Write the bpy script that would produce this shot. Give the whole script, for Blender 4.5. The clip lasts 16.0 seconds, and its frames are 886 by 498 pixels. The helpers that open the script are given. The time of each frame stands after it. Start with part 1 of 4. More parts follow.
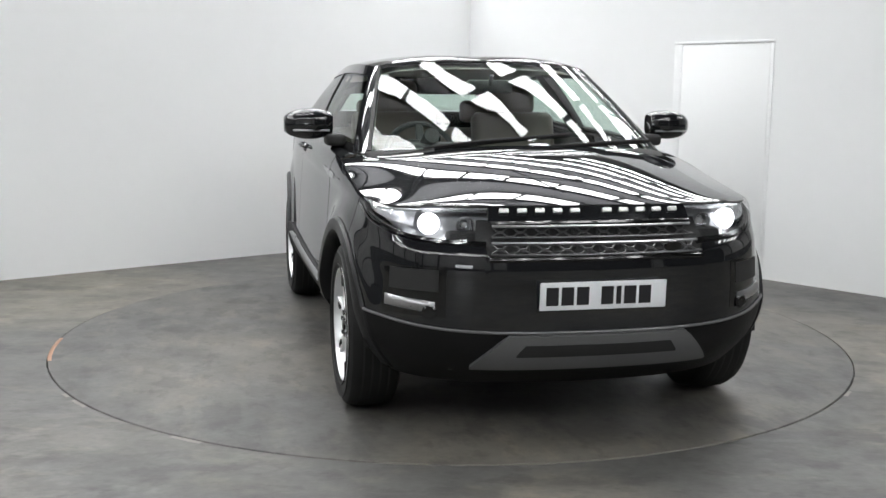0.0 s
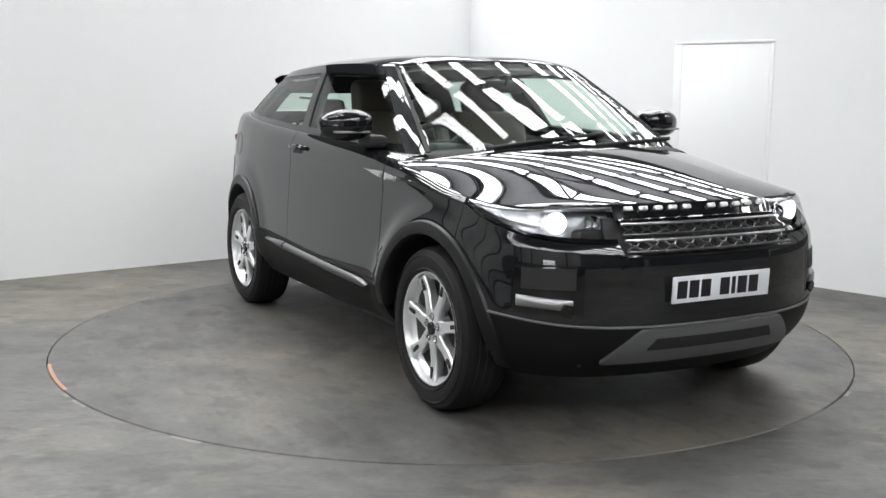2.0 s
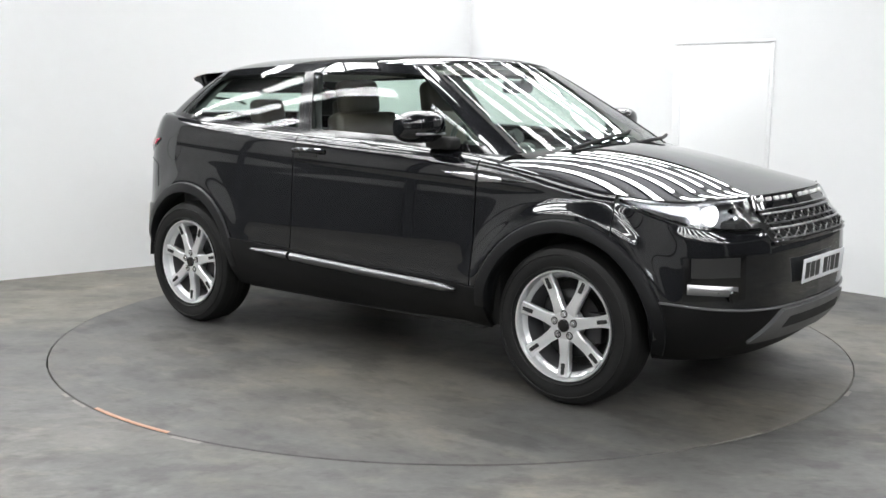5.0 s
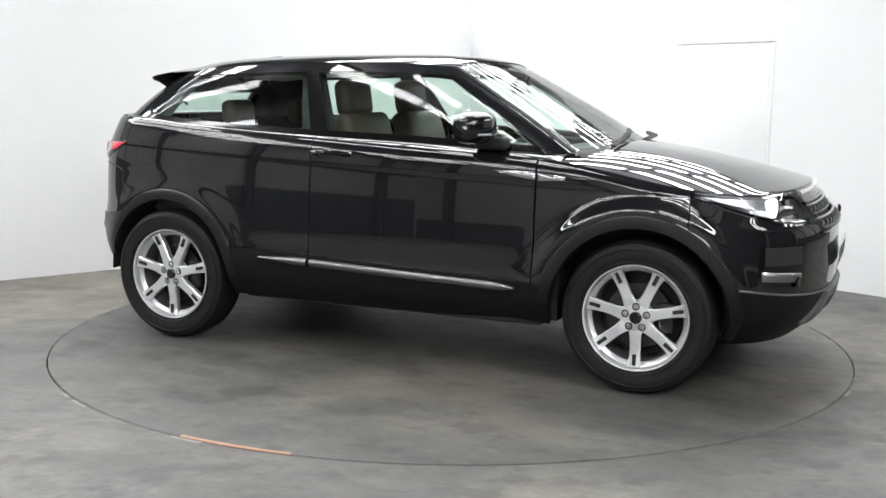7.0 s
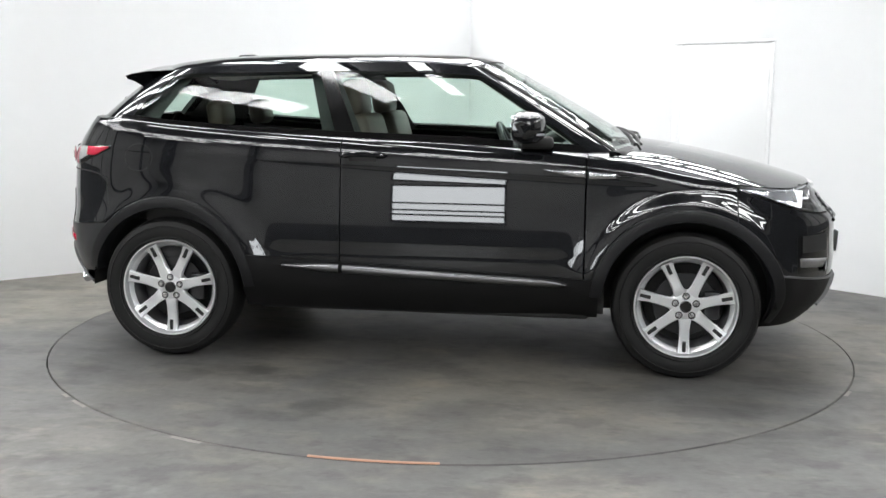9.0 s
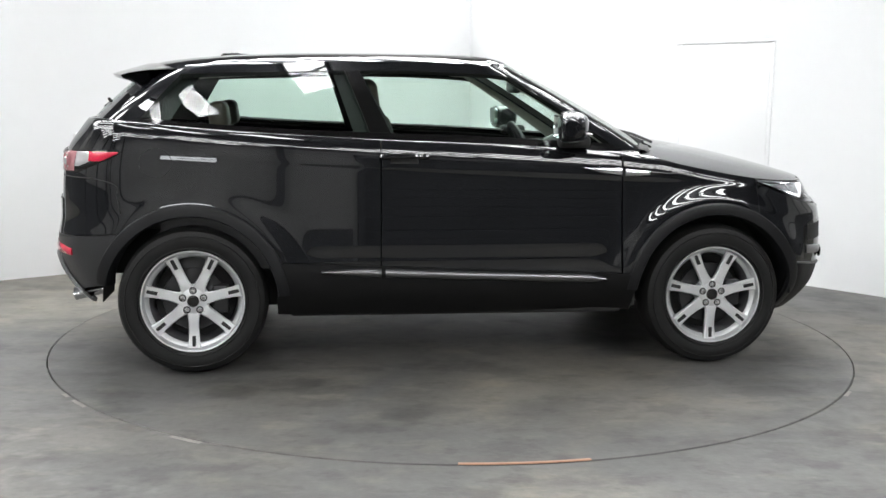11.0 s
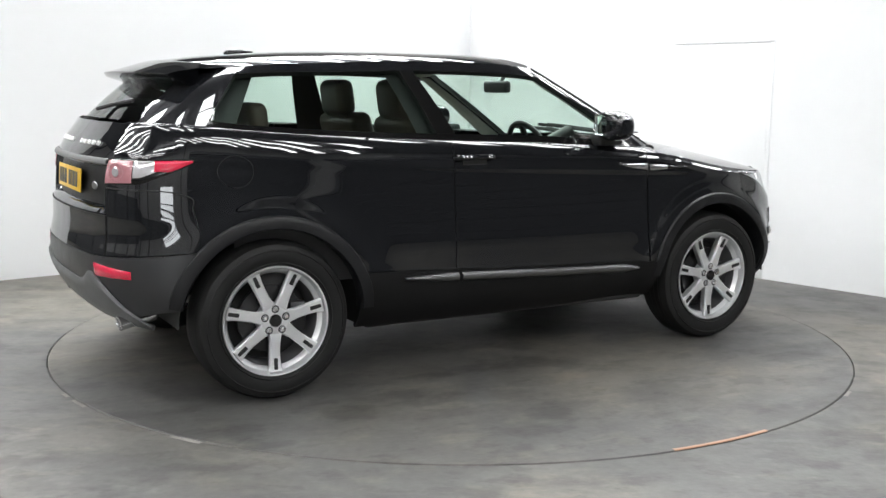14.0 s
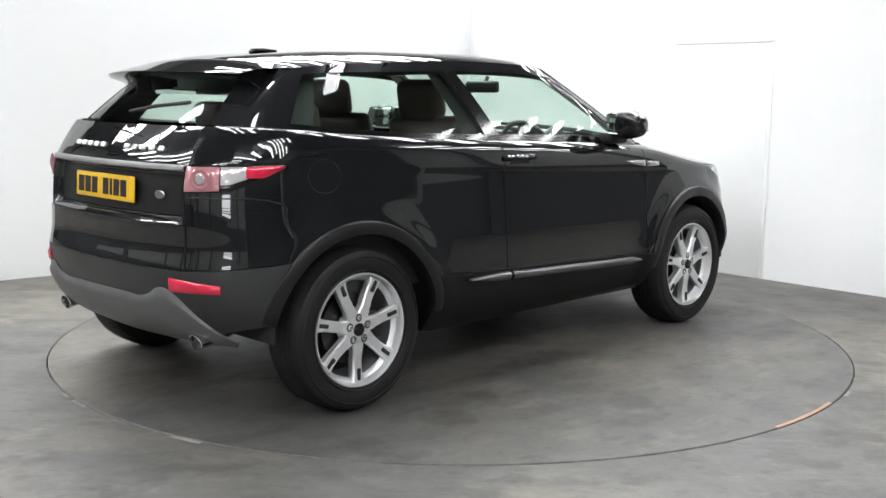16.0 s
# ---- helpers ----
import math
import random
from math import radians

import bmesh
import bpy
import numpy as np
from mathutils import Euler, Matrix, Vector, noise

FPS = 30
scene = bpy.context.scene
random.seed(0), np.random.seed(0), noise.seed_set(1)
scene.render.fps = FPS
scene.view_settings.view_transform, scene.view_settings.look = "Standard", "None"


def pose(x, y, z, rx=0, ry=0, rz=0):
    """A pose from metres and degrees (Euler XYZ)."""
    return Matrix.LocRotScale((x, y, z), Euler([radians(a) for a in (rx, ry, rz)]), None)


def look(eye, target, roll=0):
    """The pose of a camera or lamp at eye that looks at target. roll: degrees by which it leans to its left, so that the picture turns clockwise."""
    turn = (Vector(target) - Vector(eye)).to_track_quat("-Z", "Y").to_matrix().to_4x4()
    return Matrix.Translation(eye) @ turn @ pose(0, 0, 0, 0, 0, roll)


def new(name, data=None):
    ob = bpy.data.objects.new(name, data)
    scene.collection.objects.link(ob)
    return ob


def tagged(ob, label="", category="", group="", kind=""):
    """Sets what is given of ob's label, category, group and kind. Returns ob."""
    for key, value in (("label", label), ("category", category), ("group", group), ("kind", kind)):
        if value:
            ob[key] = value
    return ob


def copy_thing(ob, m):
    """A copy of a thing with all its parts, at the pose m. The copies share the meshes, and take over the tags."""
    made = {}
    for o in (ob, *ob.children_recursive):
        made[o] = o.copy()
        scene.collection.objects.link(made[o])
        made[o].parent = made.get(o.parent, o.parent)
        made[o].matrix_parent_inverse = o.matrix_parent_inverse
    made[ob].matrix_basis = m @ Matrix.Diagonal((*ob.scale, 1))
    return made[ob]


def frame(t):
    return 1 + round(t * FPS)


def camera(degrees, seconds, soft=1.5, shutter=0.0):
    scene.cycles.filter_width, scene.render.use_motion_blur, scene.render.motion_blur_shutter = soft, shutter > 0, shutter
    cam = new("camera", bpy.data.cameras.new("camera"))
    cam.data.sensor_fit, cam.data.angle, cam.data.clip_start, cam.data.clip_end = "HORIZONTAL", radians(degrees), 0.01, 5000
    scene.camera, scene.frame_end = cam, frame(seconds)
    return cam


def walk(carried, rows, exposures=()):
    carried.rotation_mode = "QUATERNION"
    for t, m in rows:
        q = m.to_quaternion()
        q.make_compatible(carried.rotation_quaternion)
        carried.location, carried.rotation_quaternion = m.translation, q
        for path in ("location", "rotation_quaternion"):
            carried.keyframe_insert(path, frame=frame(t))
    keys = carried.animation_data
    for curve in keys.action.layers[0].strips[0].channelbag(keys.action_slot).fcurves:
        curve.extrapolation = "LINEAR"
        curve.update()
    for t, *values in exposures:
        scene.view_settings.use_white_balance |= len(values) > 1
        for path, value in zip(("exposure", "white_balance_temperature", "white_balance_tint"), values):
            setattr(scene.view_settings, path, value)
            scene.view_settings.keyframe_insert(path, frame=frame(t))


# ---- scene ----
# ---- camera ----
cam = camera(45.31, 16.0, soft=1.5)
EYE = Vector((0.0, -6.088, 1.414))
AIM = EYE + Vector((-0.00738, 0.98887, -0.14853))
walk(cam, [(0.0, look(EYE, AIM, 0.6)), (16.0, look(EYE, AIM, 0.6))],
     exposures=[(0.0, -0.42), (1.5, -0.34), (3.5, -0.20), (7.0, -0.04), (9.0, -0.06), (12.5, 0.0), (16.0, 0.02)])

# ---- world and light ----
world = bpy.data.worlds.new("world")
world.use_nodes = True
scene.world = world
world.node_tree.nodes["Background"].inputs[0].default_value = (0.05, 0.055, 0.06, 1)
world.node_tree.nodes["Background"].inputs[1].default_value = 0.3
ROOFLIGHT = 25.5


# ---- materials ----
def material(name, color, rough=0.5, metal=0.0, spec=0.5, coat=0.0, vary=0.0, scale=8.0, fine=0.0, bump=0.0,
             bump_scale=200.0, rough_vary=0.0, emit=0.0, emit_color=None):
    m = bpy.data.materials.new(name)
    m.use_nodes = True
    nt = m.node_tree
    b = nt.nodes["Principled BSDF"]
    b.inputs["Base Color"].default_value = (*color, 1)
    b.inputs["Roughness"].default_value = rough
    b.inputs["Metallic"].default_value = metal
    b.inputs["Specular IOR Level"].default_value = spec
    b.inputs["Coat Weight"].default_value = coat
    b.inputs["Coat Roughness"].default_value = 0.02
    if emit:
        b.inputs["Emission Color"].default_value = (*(emit_color or color), 1)
        b.inputs["Emission Strength"].default_value = emit
    tc = nt.nodes.new("ShaderNodeTexCoord")

    def noise_node(s, detail=5.0):
        n = nt.nodes.new("ShaderNodeTexNoise")
        n.inputs["Scale"].default_value = s
        n.inputs["Detail"].default_value = detail
        nt.links.new(tc.outputs["Object"], n.inputs["Vector"])
        return n

    if vary or fine:
        a = noise_node(scale)
        f = noise_node(scale * 14)
        mix = nt.nodes.new("ShaderNodeMath")
        mix.operation = "MULTIPLY_ADD"
        mix.inputs[1].default_value = vary
        nt.links.new(a.outputs["Fac"], mix.inputs[0])
        m2 = nt.nodes.new("ShaderNodeMath")
        m2.operation = "MULTIPLY_ADD"
        m2.inputs[1].default_value = fine
        nt.links.new(f.outputs["Fac"], m2.inputs[0])
        m2.inputs[2].default_value = 1 - (vary + fine) / 2
        nt.links.new(m2.outputs[0], mix.inputs[2])
        mul = nt.nodes.new("ShaderNodeVectorMath")
        mul.operation = "SCALE"
        mul.inputs[0].default_value = color
        nt.links.new(mix.outputs[0], mul.inputs["Scale"])
        nt.links.new(mul.outputs[0], b.inputs["Base Color"])
    if rough_vary:
        r = noise_node(scale * 3)
        mr = nt.nodes.new("ShaderNodeMapRange")
        mr.inputs["To Min"].default_value = max(0, rough - rough_vary)
        mr.inputs["To Max"].default_value = rough + rough_vary
        nt.links.new(r.outputs["Fac"], mr.inputs["Value"])
        nt.links.new(mr.outputs[0], b.inputs["Roughness"])
    if bump:
        n = noise_node(bump_scale, 3)
        bp = nt.nodes.new("ShaderNodeBump")
        bp.inputs["Strength"].default_value = bump
        bp.inputs["Distance"].default_value = 0.002
        nt.links.new(n.outputs["Fac"], bp.inputs["Height"])
        nt.links.new(bp.outputs[0], b.inputs["Normal"])
    return m


def glass_material(name, tint, gloss=1.5, rough=0.0):
    m = bpy.data.materials.new(name)
    m.use_nodes = True
    nt = m.node_tree
    nt.nodes.remove(nt.nodes["Principled BSDF"])
    out = nt.nodes["Material Output"]
    tr = nt.nodes.new("ShaderNodeBsdfTransparent")
    tr.inputs[0].default_value = (*tint, 1)
    gl = nt.nodes.new("ShaderNodeBsdfGlossy")
    gl.inputs["Roughness"].default_value = rough
    # Schlick's law on the facing ratio, the same from both sides of the pane
    lw = nt.nodes.new("ShaderNodeLayerWeight")
    lw.inputs["Blend"].default_value = 0.5
    pw = nt.nodes.new("ShaderNodeMath")
    pw.operation = "POWER"
    pw.inputs[1].default_value = 5.0
    nt.links.new(lw.outputs["Facing"], pw.inputs[0])
    fr = nt.nodes.new("ShaderNodeMath")
    fr.operation = "MULTIPLY_ADD"
    f0 = ((gloss - 1) / (gloss + 1)) ** 2 * 1.05
    fr.inputs[1].default_value, fr.inputs[2].default_value = 1 - f0, f0
    nt.links.new(pw.outputs[0], fr.inputs[0])
    mx = nt.nodes.new("ShaderNodeMixShader")
    nt.links.new(fr.outputs[0], mx.inputs[0])
    nt.links.new(tr.outputs[0], mx.inputs[1])
    nt.links.new(gl.outputs[0], mx.inputs[2])
    nt.links.new(mx.outputs[0], out.inputs["Surface"])
    return m


PAINT = material("black_paint", (0.0080, 0.0085, 0.0098), 0.016, spec=0.75, rough_vary=0.008, scale=1.5)
GLOSS = material("gloss_black", (0.006, 0.006, 0.006), 0.08, rough_vary=0.03, scale=4)
CLAD = material("dark_cladding", (0.0063, 0.0066, 0.0076), 0.40, spec=0.33, vary=0.3, scale=6, fine=0.3, bump=0.25, bump_scale=500, rough_vary=0.06)
# cladding plastic with its colour raised for the lit rear apron
APRON = material("satin_dark_plastic", (0.020, 0.0205, 0.022), 0.36, spec=0.5, vary=0.25, scale=6, fine=0.15, bump=0.12, bump_scale=500, rough_vary=0.05)
# the same plastic darkened for the shade on sills and front apron
CLAD_SHADE = material("shaded_cladding", (0.006, 0.006, 0.0062), 0.55, spec=0.2, vary=0.3, scale=6, bump=0.2, bump_scale=500)
SKID = material("silver_grey_plastic", (0.095, 0.096, 0.098), 0.42, vary=0.2, scale=5, fine=0.15, bump=0.1, rough_vary=0.06)
MATTE = material("matte_black", (0.012, 0.012, 0.012), 0.7, vary=0.4, scale=9)
RUBBER = material("tyre_rubber", (0.0075, 0.0075, 0.0075), 0.60, spec=0.30, vary=0.35, scale=10, fine=0.3, bump=0.2, bump_scale=300)
ALLOY = material("silver_alloy", (0.80, 0.81, 0.82), 0.34, metal=0.72, vary=0.12, scale=9, fine=0.1, rough_vary=0.06)
CHROME = material("chrome", (0.75, 0.75, 0.76), 0.10, metal=1.0, rough_vary=0.04)
SATIN = material("satin_metal", (0.40, 0.40, 0.41), 0.30, metal=1.0, vary=0.1, rough_vary=0.06)
STRIP = material("brushed_dark_strip", (0.20, 0.20, 0.205), 0.36, metal=1.0, vary=0.15, rough_vary=0.06)
LETTER = material("bright_silver_paint", (0.82, 0.82, 0.82), 0.35, metal=0.2, vary=0.05)
VENT = material("satin_silver_metal", (0.52, 0.52, 0.53), 0.25, metal=0.92, vary=0.15, rough_vary=0.05)
GRILLE = material("dark_satin_metal", (0.10, 0.10, 0.103), 0.34, metal=0.9, vary=0.2, rough_vary=0.06)
# wheel alloy darkened in colour for the shade inside the rim
BARREL = material("shaded_alloy", (0.16, 0.16, 0.165), 0.45, metal=0.4, vary=0.3, scale=12)
DISC = material("brake_disc", (0.055, 0.055, 0.057), 0.45, metal=1.0, vary=0.3, scale=14)
SEATM = material("seat_leather", (0.075, 0.054, 0.042), 0.5, vary=0.25, scale=5, fine=0.2, bump=0.3, bump_scale=120)
LINING = material("headlining", (0.55, 0.53, 0.48), 0.8, vary=0.12, scale=5, fine=0.1, bump=0.2)
DASH = material("dashboard_plastic", (0.02, 0.02, 0.021), 0.5, vary=0.3, scale=6, bump=0.2)
PLATE_W = material("white_plate", (0.72, 0.74, 0.76), 0.35, vary=0.05, scale=20)
PLATE_Y = material("yellow_plate", (0.75, 0.46, 0.02), 0.35, vary=0.08, scale=20)
INK = material("black_ink", (0.01, 0.01, 0.012), 0.4)
RED = material("red_lens", (0.60, 0.012, 0.05), 0.12, coat=1.0, vary=0.4, scale=30)
REDDARK = material("pale_red_lens", (0.40, 0.17, 0.19), 0.15, coat=1.0, vary=0.5, scale=40)
CLEAR = material("clear_lamp_lens", (0.62, 0.60, 0.62), 0.12, metal=0.5, vary=0.3, scale=50)
# the bowl emits by itself, standing in for the bulb's soft glare
GLOW = material("self_glowing_bowl", (0.7, 0.72, 0.75), 0.2, metal=0.6, emit=1.3, emit_color=(1.0, 1.0, 1.0))
BEAM = material("lit_headlight", (1, 1, 1), 0.3, emit=30.0, emit_color=(1.0, 1.0, 1.0))
DRL = material("headlight_reflector", (0.64, 0.65, 0.67), 0.25, metal=0.72, vary=0.3, scale=40)
GLASS = glass_material("green_tinted_glass", (0.82, 0.92, 0.865), 1.5)
PRIVACY = glass_material("privacy_glass", (0.76, 0.87, 0.81), 1.5)
LENS = glass_material("lamp_cover", (0.92, 0.93, 0.94), 1.45)
MIRROR = material("mirror_glass", (0.75, 0.83, 0.80), 0.02, metal=1.0)
WALL = material("white_painted_wall", (0.775, 0.785, 0.79), 0.55, vary=0.04, scale=0.7, fine=0.025, bump=0.12, bump_scale=60, rough_vary=0.08)
TRIMW = material("white_door_paint", (0.762, 0.772, 0.776), 0.45, vary=0.03, scale=2, bump=0.05)
HALLM = material("hall_cladding", (0.33, 0.328, 0.322), 0.7, vary=0.4, scale=0.8, fine=0.2)
ROOFM = material("dark_roof_sheet", (0.09, 0.09, 0.095), 0.7, vary=0.3, scale=0.6)
STEEL = material("grey_steel", (0.06, 0.062, 0.066), 0.6, vary=0.3, scale=4)
SKYL = material("rooflight_sheet", (0.9, 0.93, 0.95), 0.4, emit=ROOFLIGHT, emit_color=(0.975, 0.985, 0.99))
DAYL = material("daylit_glass", (0.9, 0.93, 0.95), 0.3, emit=8.5, emit_color=(0.93, 0.97, 1.0))
CHIP = material("pale_chipped_concrete", (0.19, 0.18, 0.165), 0.7, vary=0.5, scale=25)
COPPER = material("worn_copper_edge", (0.34, 0.19, 0.12), 0.45, metal=0.4, vary=0.5, scale=18)


def floor_material(name, base, stains_and_tone=()):
    m = material(name, base, 0.55, vary=1.1, scale=1.7, fine=0.55, bump=0.45, bump_scale=45, rough_vary=0.14)
    nt = m.node_tree
    b = nt.nodes["Principled BSDF"]
    src = b.inputs["Base Color"].links[0].from_socket
    tc = nt.nodes.new("ShaderNodeTexCoord")
    # broad worn patches with a warm tint
    n = nt.nodes.new("ShaderNodeTexNoise")
    n.inputs["Scale"].default_value = 0.7
    n.inputs["Detail"].default_value = 7.0
    n.inputs["Distortion"].default_value = 0.6
    nt.links.new(tc.outputs["Object"], n.inputs["Vector"])
    ramp = nt.nodes.new("ShaderNodeValToRGB")
    ramp.color_ramp.elements[0].position, ramp.color_ramp.elements[0].color = 0.43, (0.78, 0.79, 0.81, 1)
    ramp.color_ramp.elements[1].position, ramp.color_ramp.elements[1].color = 0.60, (1.26, 1.21, 1.11, 1)
    nt.links.new(n.outputs["Fac"], ramp.inputs[0])
    mul = nt.nodes.new("ShaderNodeVectorMath")
    mul.operation = "MULTIPLY"
    nt.links.new(src, mul.inputs[0])
    nt.links.new(ramp.outputs[0], mul.inputs[1])
    last = mul.outputs[0]
    # small dark smudges and pale scuffs
    for sc_, lo_, hi_, k_ in ((2.3, .53, .61, (.66, .66, .67, 1)), (5.5, .56, .64, (.74, .73, .72, 1)), (3.4, .54, .64, (1.28, 1.24, 1.16, 1))):
        nz = nt.nodes.new("ShaderNodeTexNoise")
        nz.inputs["Scale"].default_value = sc_
        nz.inputs["Detail"].default_value = 6.0
        nz.inputs["Roughness"].default_value = 0.62
        mp = nt.nodes.new("ShaderNodeMapping")
        mp.inputs["Location"].default_value = (sc_, lo_ * 7, 0)
        mp.inputs["Scale"].default_value = (1.0, 1.7, 1.0)
        nt.links.new(tc.outputs["Object"], mp.inputs["Vector"])
        nt.links.new(mp.outputs[0], nz.inputs["Vector"])
        rp = nt.nodes.new("ShaderNodeValToRGB")
        rp.color_ramp.elements[0].position, rp.color_ramp.elements[0].color = lo_, (1, 1, 1, 1)
        rp.color_ramp.elements[1].position, rp.color_ramp.elements[1].color = hi_, k_
        nt.links.new(nz.outputs["Fac"], rp.inputs[0])
        mm = nt.nodes.new("ShaderNodeVectorMath")
        mm.operation = "MULTIPLY"
        nt.links.new(last, mm.inputs[0])
        nt.links.new(rp.outputs[0], mm.inputs[1])
        last = mm.outputs[0]
    # round patches: small dark stains, and broad brightness painted into the colour
    for sx, sy, r, k in stains_and_tone:
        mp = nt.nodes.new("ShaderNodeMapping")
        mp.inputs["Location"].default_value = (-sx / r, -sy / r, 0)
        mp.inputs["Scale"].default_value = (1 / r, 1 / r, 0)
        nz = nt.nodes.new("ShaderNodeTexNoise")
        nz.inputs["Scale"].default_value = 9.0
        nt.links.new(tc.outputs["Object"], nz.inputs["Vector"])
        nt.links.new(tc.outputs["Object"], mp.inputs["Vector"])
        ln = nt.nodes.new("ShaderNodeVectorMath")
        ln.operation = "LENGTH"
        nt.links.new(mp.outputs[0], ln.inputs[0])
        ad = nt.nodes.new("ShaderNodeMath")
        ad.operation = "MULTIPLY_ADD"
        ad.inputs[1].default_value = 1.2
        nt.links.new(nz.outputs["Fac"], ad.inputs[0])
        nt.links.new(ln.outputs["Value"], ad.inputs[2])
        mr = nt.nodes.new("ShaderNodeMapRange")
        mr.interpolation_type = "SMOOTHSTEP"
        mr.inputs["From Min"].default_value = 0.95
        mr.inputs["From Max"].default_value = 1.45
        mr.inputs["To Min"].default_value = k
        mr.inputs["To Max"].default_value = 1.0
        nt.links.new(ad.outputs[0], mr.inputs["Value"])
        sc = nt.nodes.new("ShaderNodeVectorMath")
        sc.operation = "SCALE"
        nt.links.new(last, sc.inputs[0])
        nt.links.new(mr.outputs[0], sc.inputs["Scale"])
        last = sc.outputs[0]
    nt.links.new(last, b.inputs["Base Color"])
    return m


# floor: uneven brightness painted in, lighter left, darker right; turntable: dark stains
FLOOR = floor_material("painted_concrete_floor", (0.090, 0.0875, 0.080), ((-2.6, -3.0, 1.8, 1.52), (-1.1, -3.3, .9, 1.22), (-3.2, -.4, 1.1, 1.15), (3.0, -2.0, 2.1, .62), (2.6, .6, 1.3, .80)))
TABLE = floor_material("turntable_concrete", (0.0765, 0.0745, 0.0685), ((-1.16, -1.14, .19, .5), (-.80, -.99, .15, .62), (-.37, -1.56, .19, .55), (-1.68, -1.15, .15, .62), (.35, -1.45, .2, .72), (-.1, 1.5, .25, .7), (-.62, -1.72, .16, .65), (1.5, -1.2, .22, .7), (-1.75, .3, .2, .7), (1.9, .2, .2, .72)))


# ---- mesh helpers ----
def mesh_of(bm, name, mat, smooth=True, angle=35):
    bmesh.ops.recalc_face_normals(bm, faces=bm.faces)
    me = bpy.data.meshes.new(name)
    bm.to_mesh(me)
    bm.free()
    me.materials.append(mat)
    if smooth:
        for p in me.polygons:
            p.use_smooth = True
        me.set_sharp_from_angle(angle=radians(angle))
    return me


def part(name, bm, mat, parent=None, label="", smooth=True, angle=35):
    ob = new(name, mesh_of(bm, name, mat, smooth, angle))
    if parent:
        ob.parent = parent
    if label:
        tagged(ob, label=label)
    return ob


def box_bm(x0, x1, y0, y1, z0, z1, bevel=0.0, seg=2, m=None):
    bm = bmesh.new()
    bmesh.ops.create_cube(bm, size=1)
    for v in bm.verts:
        v.co = Vector((x0 + (v.co.x + .5) * (x1 - x0), y0 + (v.co.y + .5) * (y1 - y0), z0 + (v.co.z + .5) * (z1 - z0)))
    if bevel:
        bmesh.ops.bevel(bm, geom=bm.edges[:], offset=bevel, segments=seg, profile=0.5, affect="EDGES")
    if m is not None:
        bm.transform(m)
    return bm


def join_bm(*bms):
    out = bmesh.new()
    for b in bms:
        me = bpy.data.meshes.new("tmp")
        b.to_mesh(me)
        b.free()
        out.from_mesh(me)
        bpy.data.meshes.remove(me)
    return out


def grid_bm(P, skip=None, close_u=False):
    """A sheet over an array of points (nu, nv, 3)."""
    P = np.asarray(P)
    bm = bmesh.new()
    nu, nv = P.shape[:2]
    vs = [[bm.verts.new(P[i, j]) for j in range(nv)] for i in range(nu)]
    for i in range(nu if close_u else nu - 1):
        for j in range(nv - 1):
            if skip and skip(i, j):
                continue
            k = (i + 1) % nu
            bm.faces.new((vs[i][j], vs[k][j], vs[k][j + 1], vs[i][j + 1]))
    bmesh.ops.remove_doubles(bm, verts=bm.verts, dist=1e-5)
    bmesh.ops.delete(bm, geom=[v for v in bm.verts if not v.link_faces], context="VERTS")
    return bm


def thicken(ob, t):
    """Gives a sheet's rim its depth, with hard edges; rims of painted panels are dark."""
    me = ob.data
    bm = bmesh.new()
    bm.from_mesh(me)
    bm.normal_update()
    dark = me.materials[0] in (PAINT, GLOSS)
    if dark:
        me.materials.append(MATTE)
    for e in [e for e in bm.edges if e.is_boundary]:
        a, b = e.verts
        vs = [bm.verts.new(p) for p in (a.co, b.co, b.co - b.normal * t, a.co - a.normal * t)]
        f = bm.faces.new(vs)
        f.material_index = 1 if dark else 0
    bm.to_mesh(me)
    bm.free()
    return ob


def lathe_bm(profile, n=64, axis="y"):
    """Turns (radius, along) points round the axis."""
    P = []
    for i in range(n):
        a = 2 * math.pi * i / n
        P.append([(r * math.cos(a), h, r * math.sin(a)) if axis == "y" else (r * math.cos(a), r * math.sin(a), h) for r, h in profile])
    return grid_bm(np.array(P), close_u=True)


def tube_bm(points, radius, n=8, flat=1.0):
    """A tube along points."""
    pts = [Vector(p) for p in points]
    P = []
    for i, p in enumerate(pts):
        d = (pts[min(i + 1, len(pts) - 1)] - pts[max(i - 1, 0)]).normalized()
        a = d.cross(Vector((0, 0, 1)))
        a = a.normalized() if a.length > 1e-3 else Vector((1, 0, 0))
        b = d.cross(a)
        P.append([p + radius * (math.cos(w) * a + flat * math.sin(w) * b) for w in np.linspace(0, 2 * math.pi, n + 1)])
    bm = grid_bm(np.array(P))
    bmesh.ops.holes_fill(bm, edges=[e for e in bm.edges if e.is_boundary])
    return bm


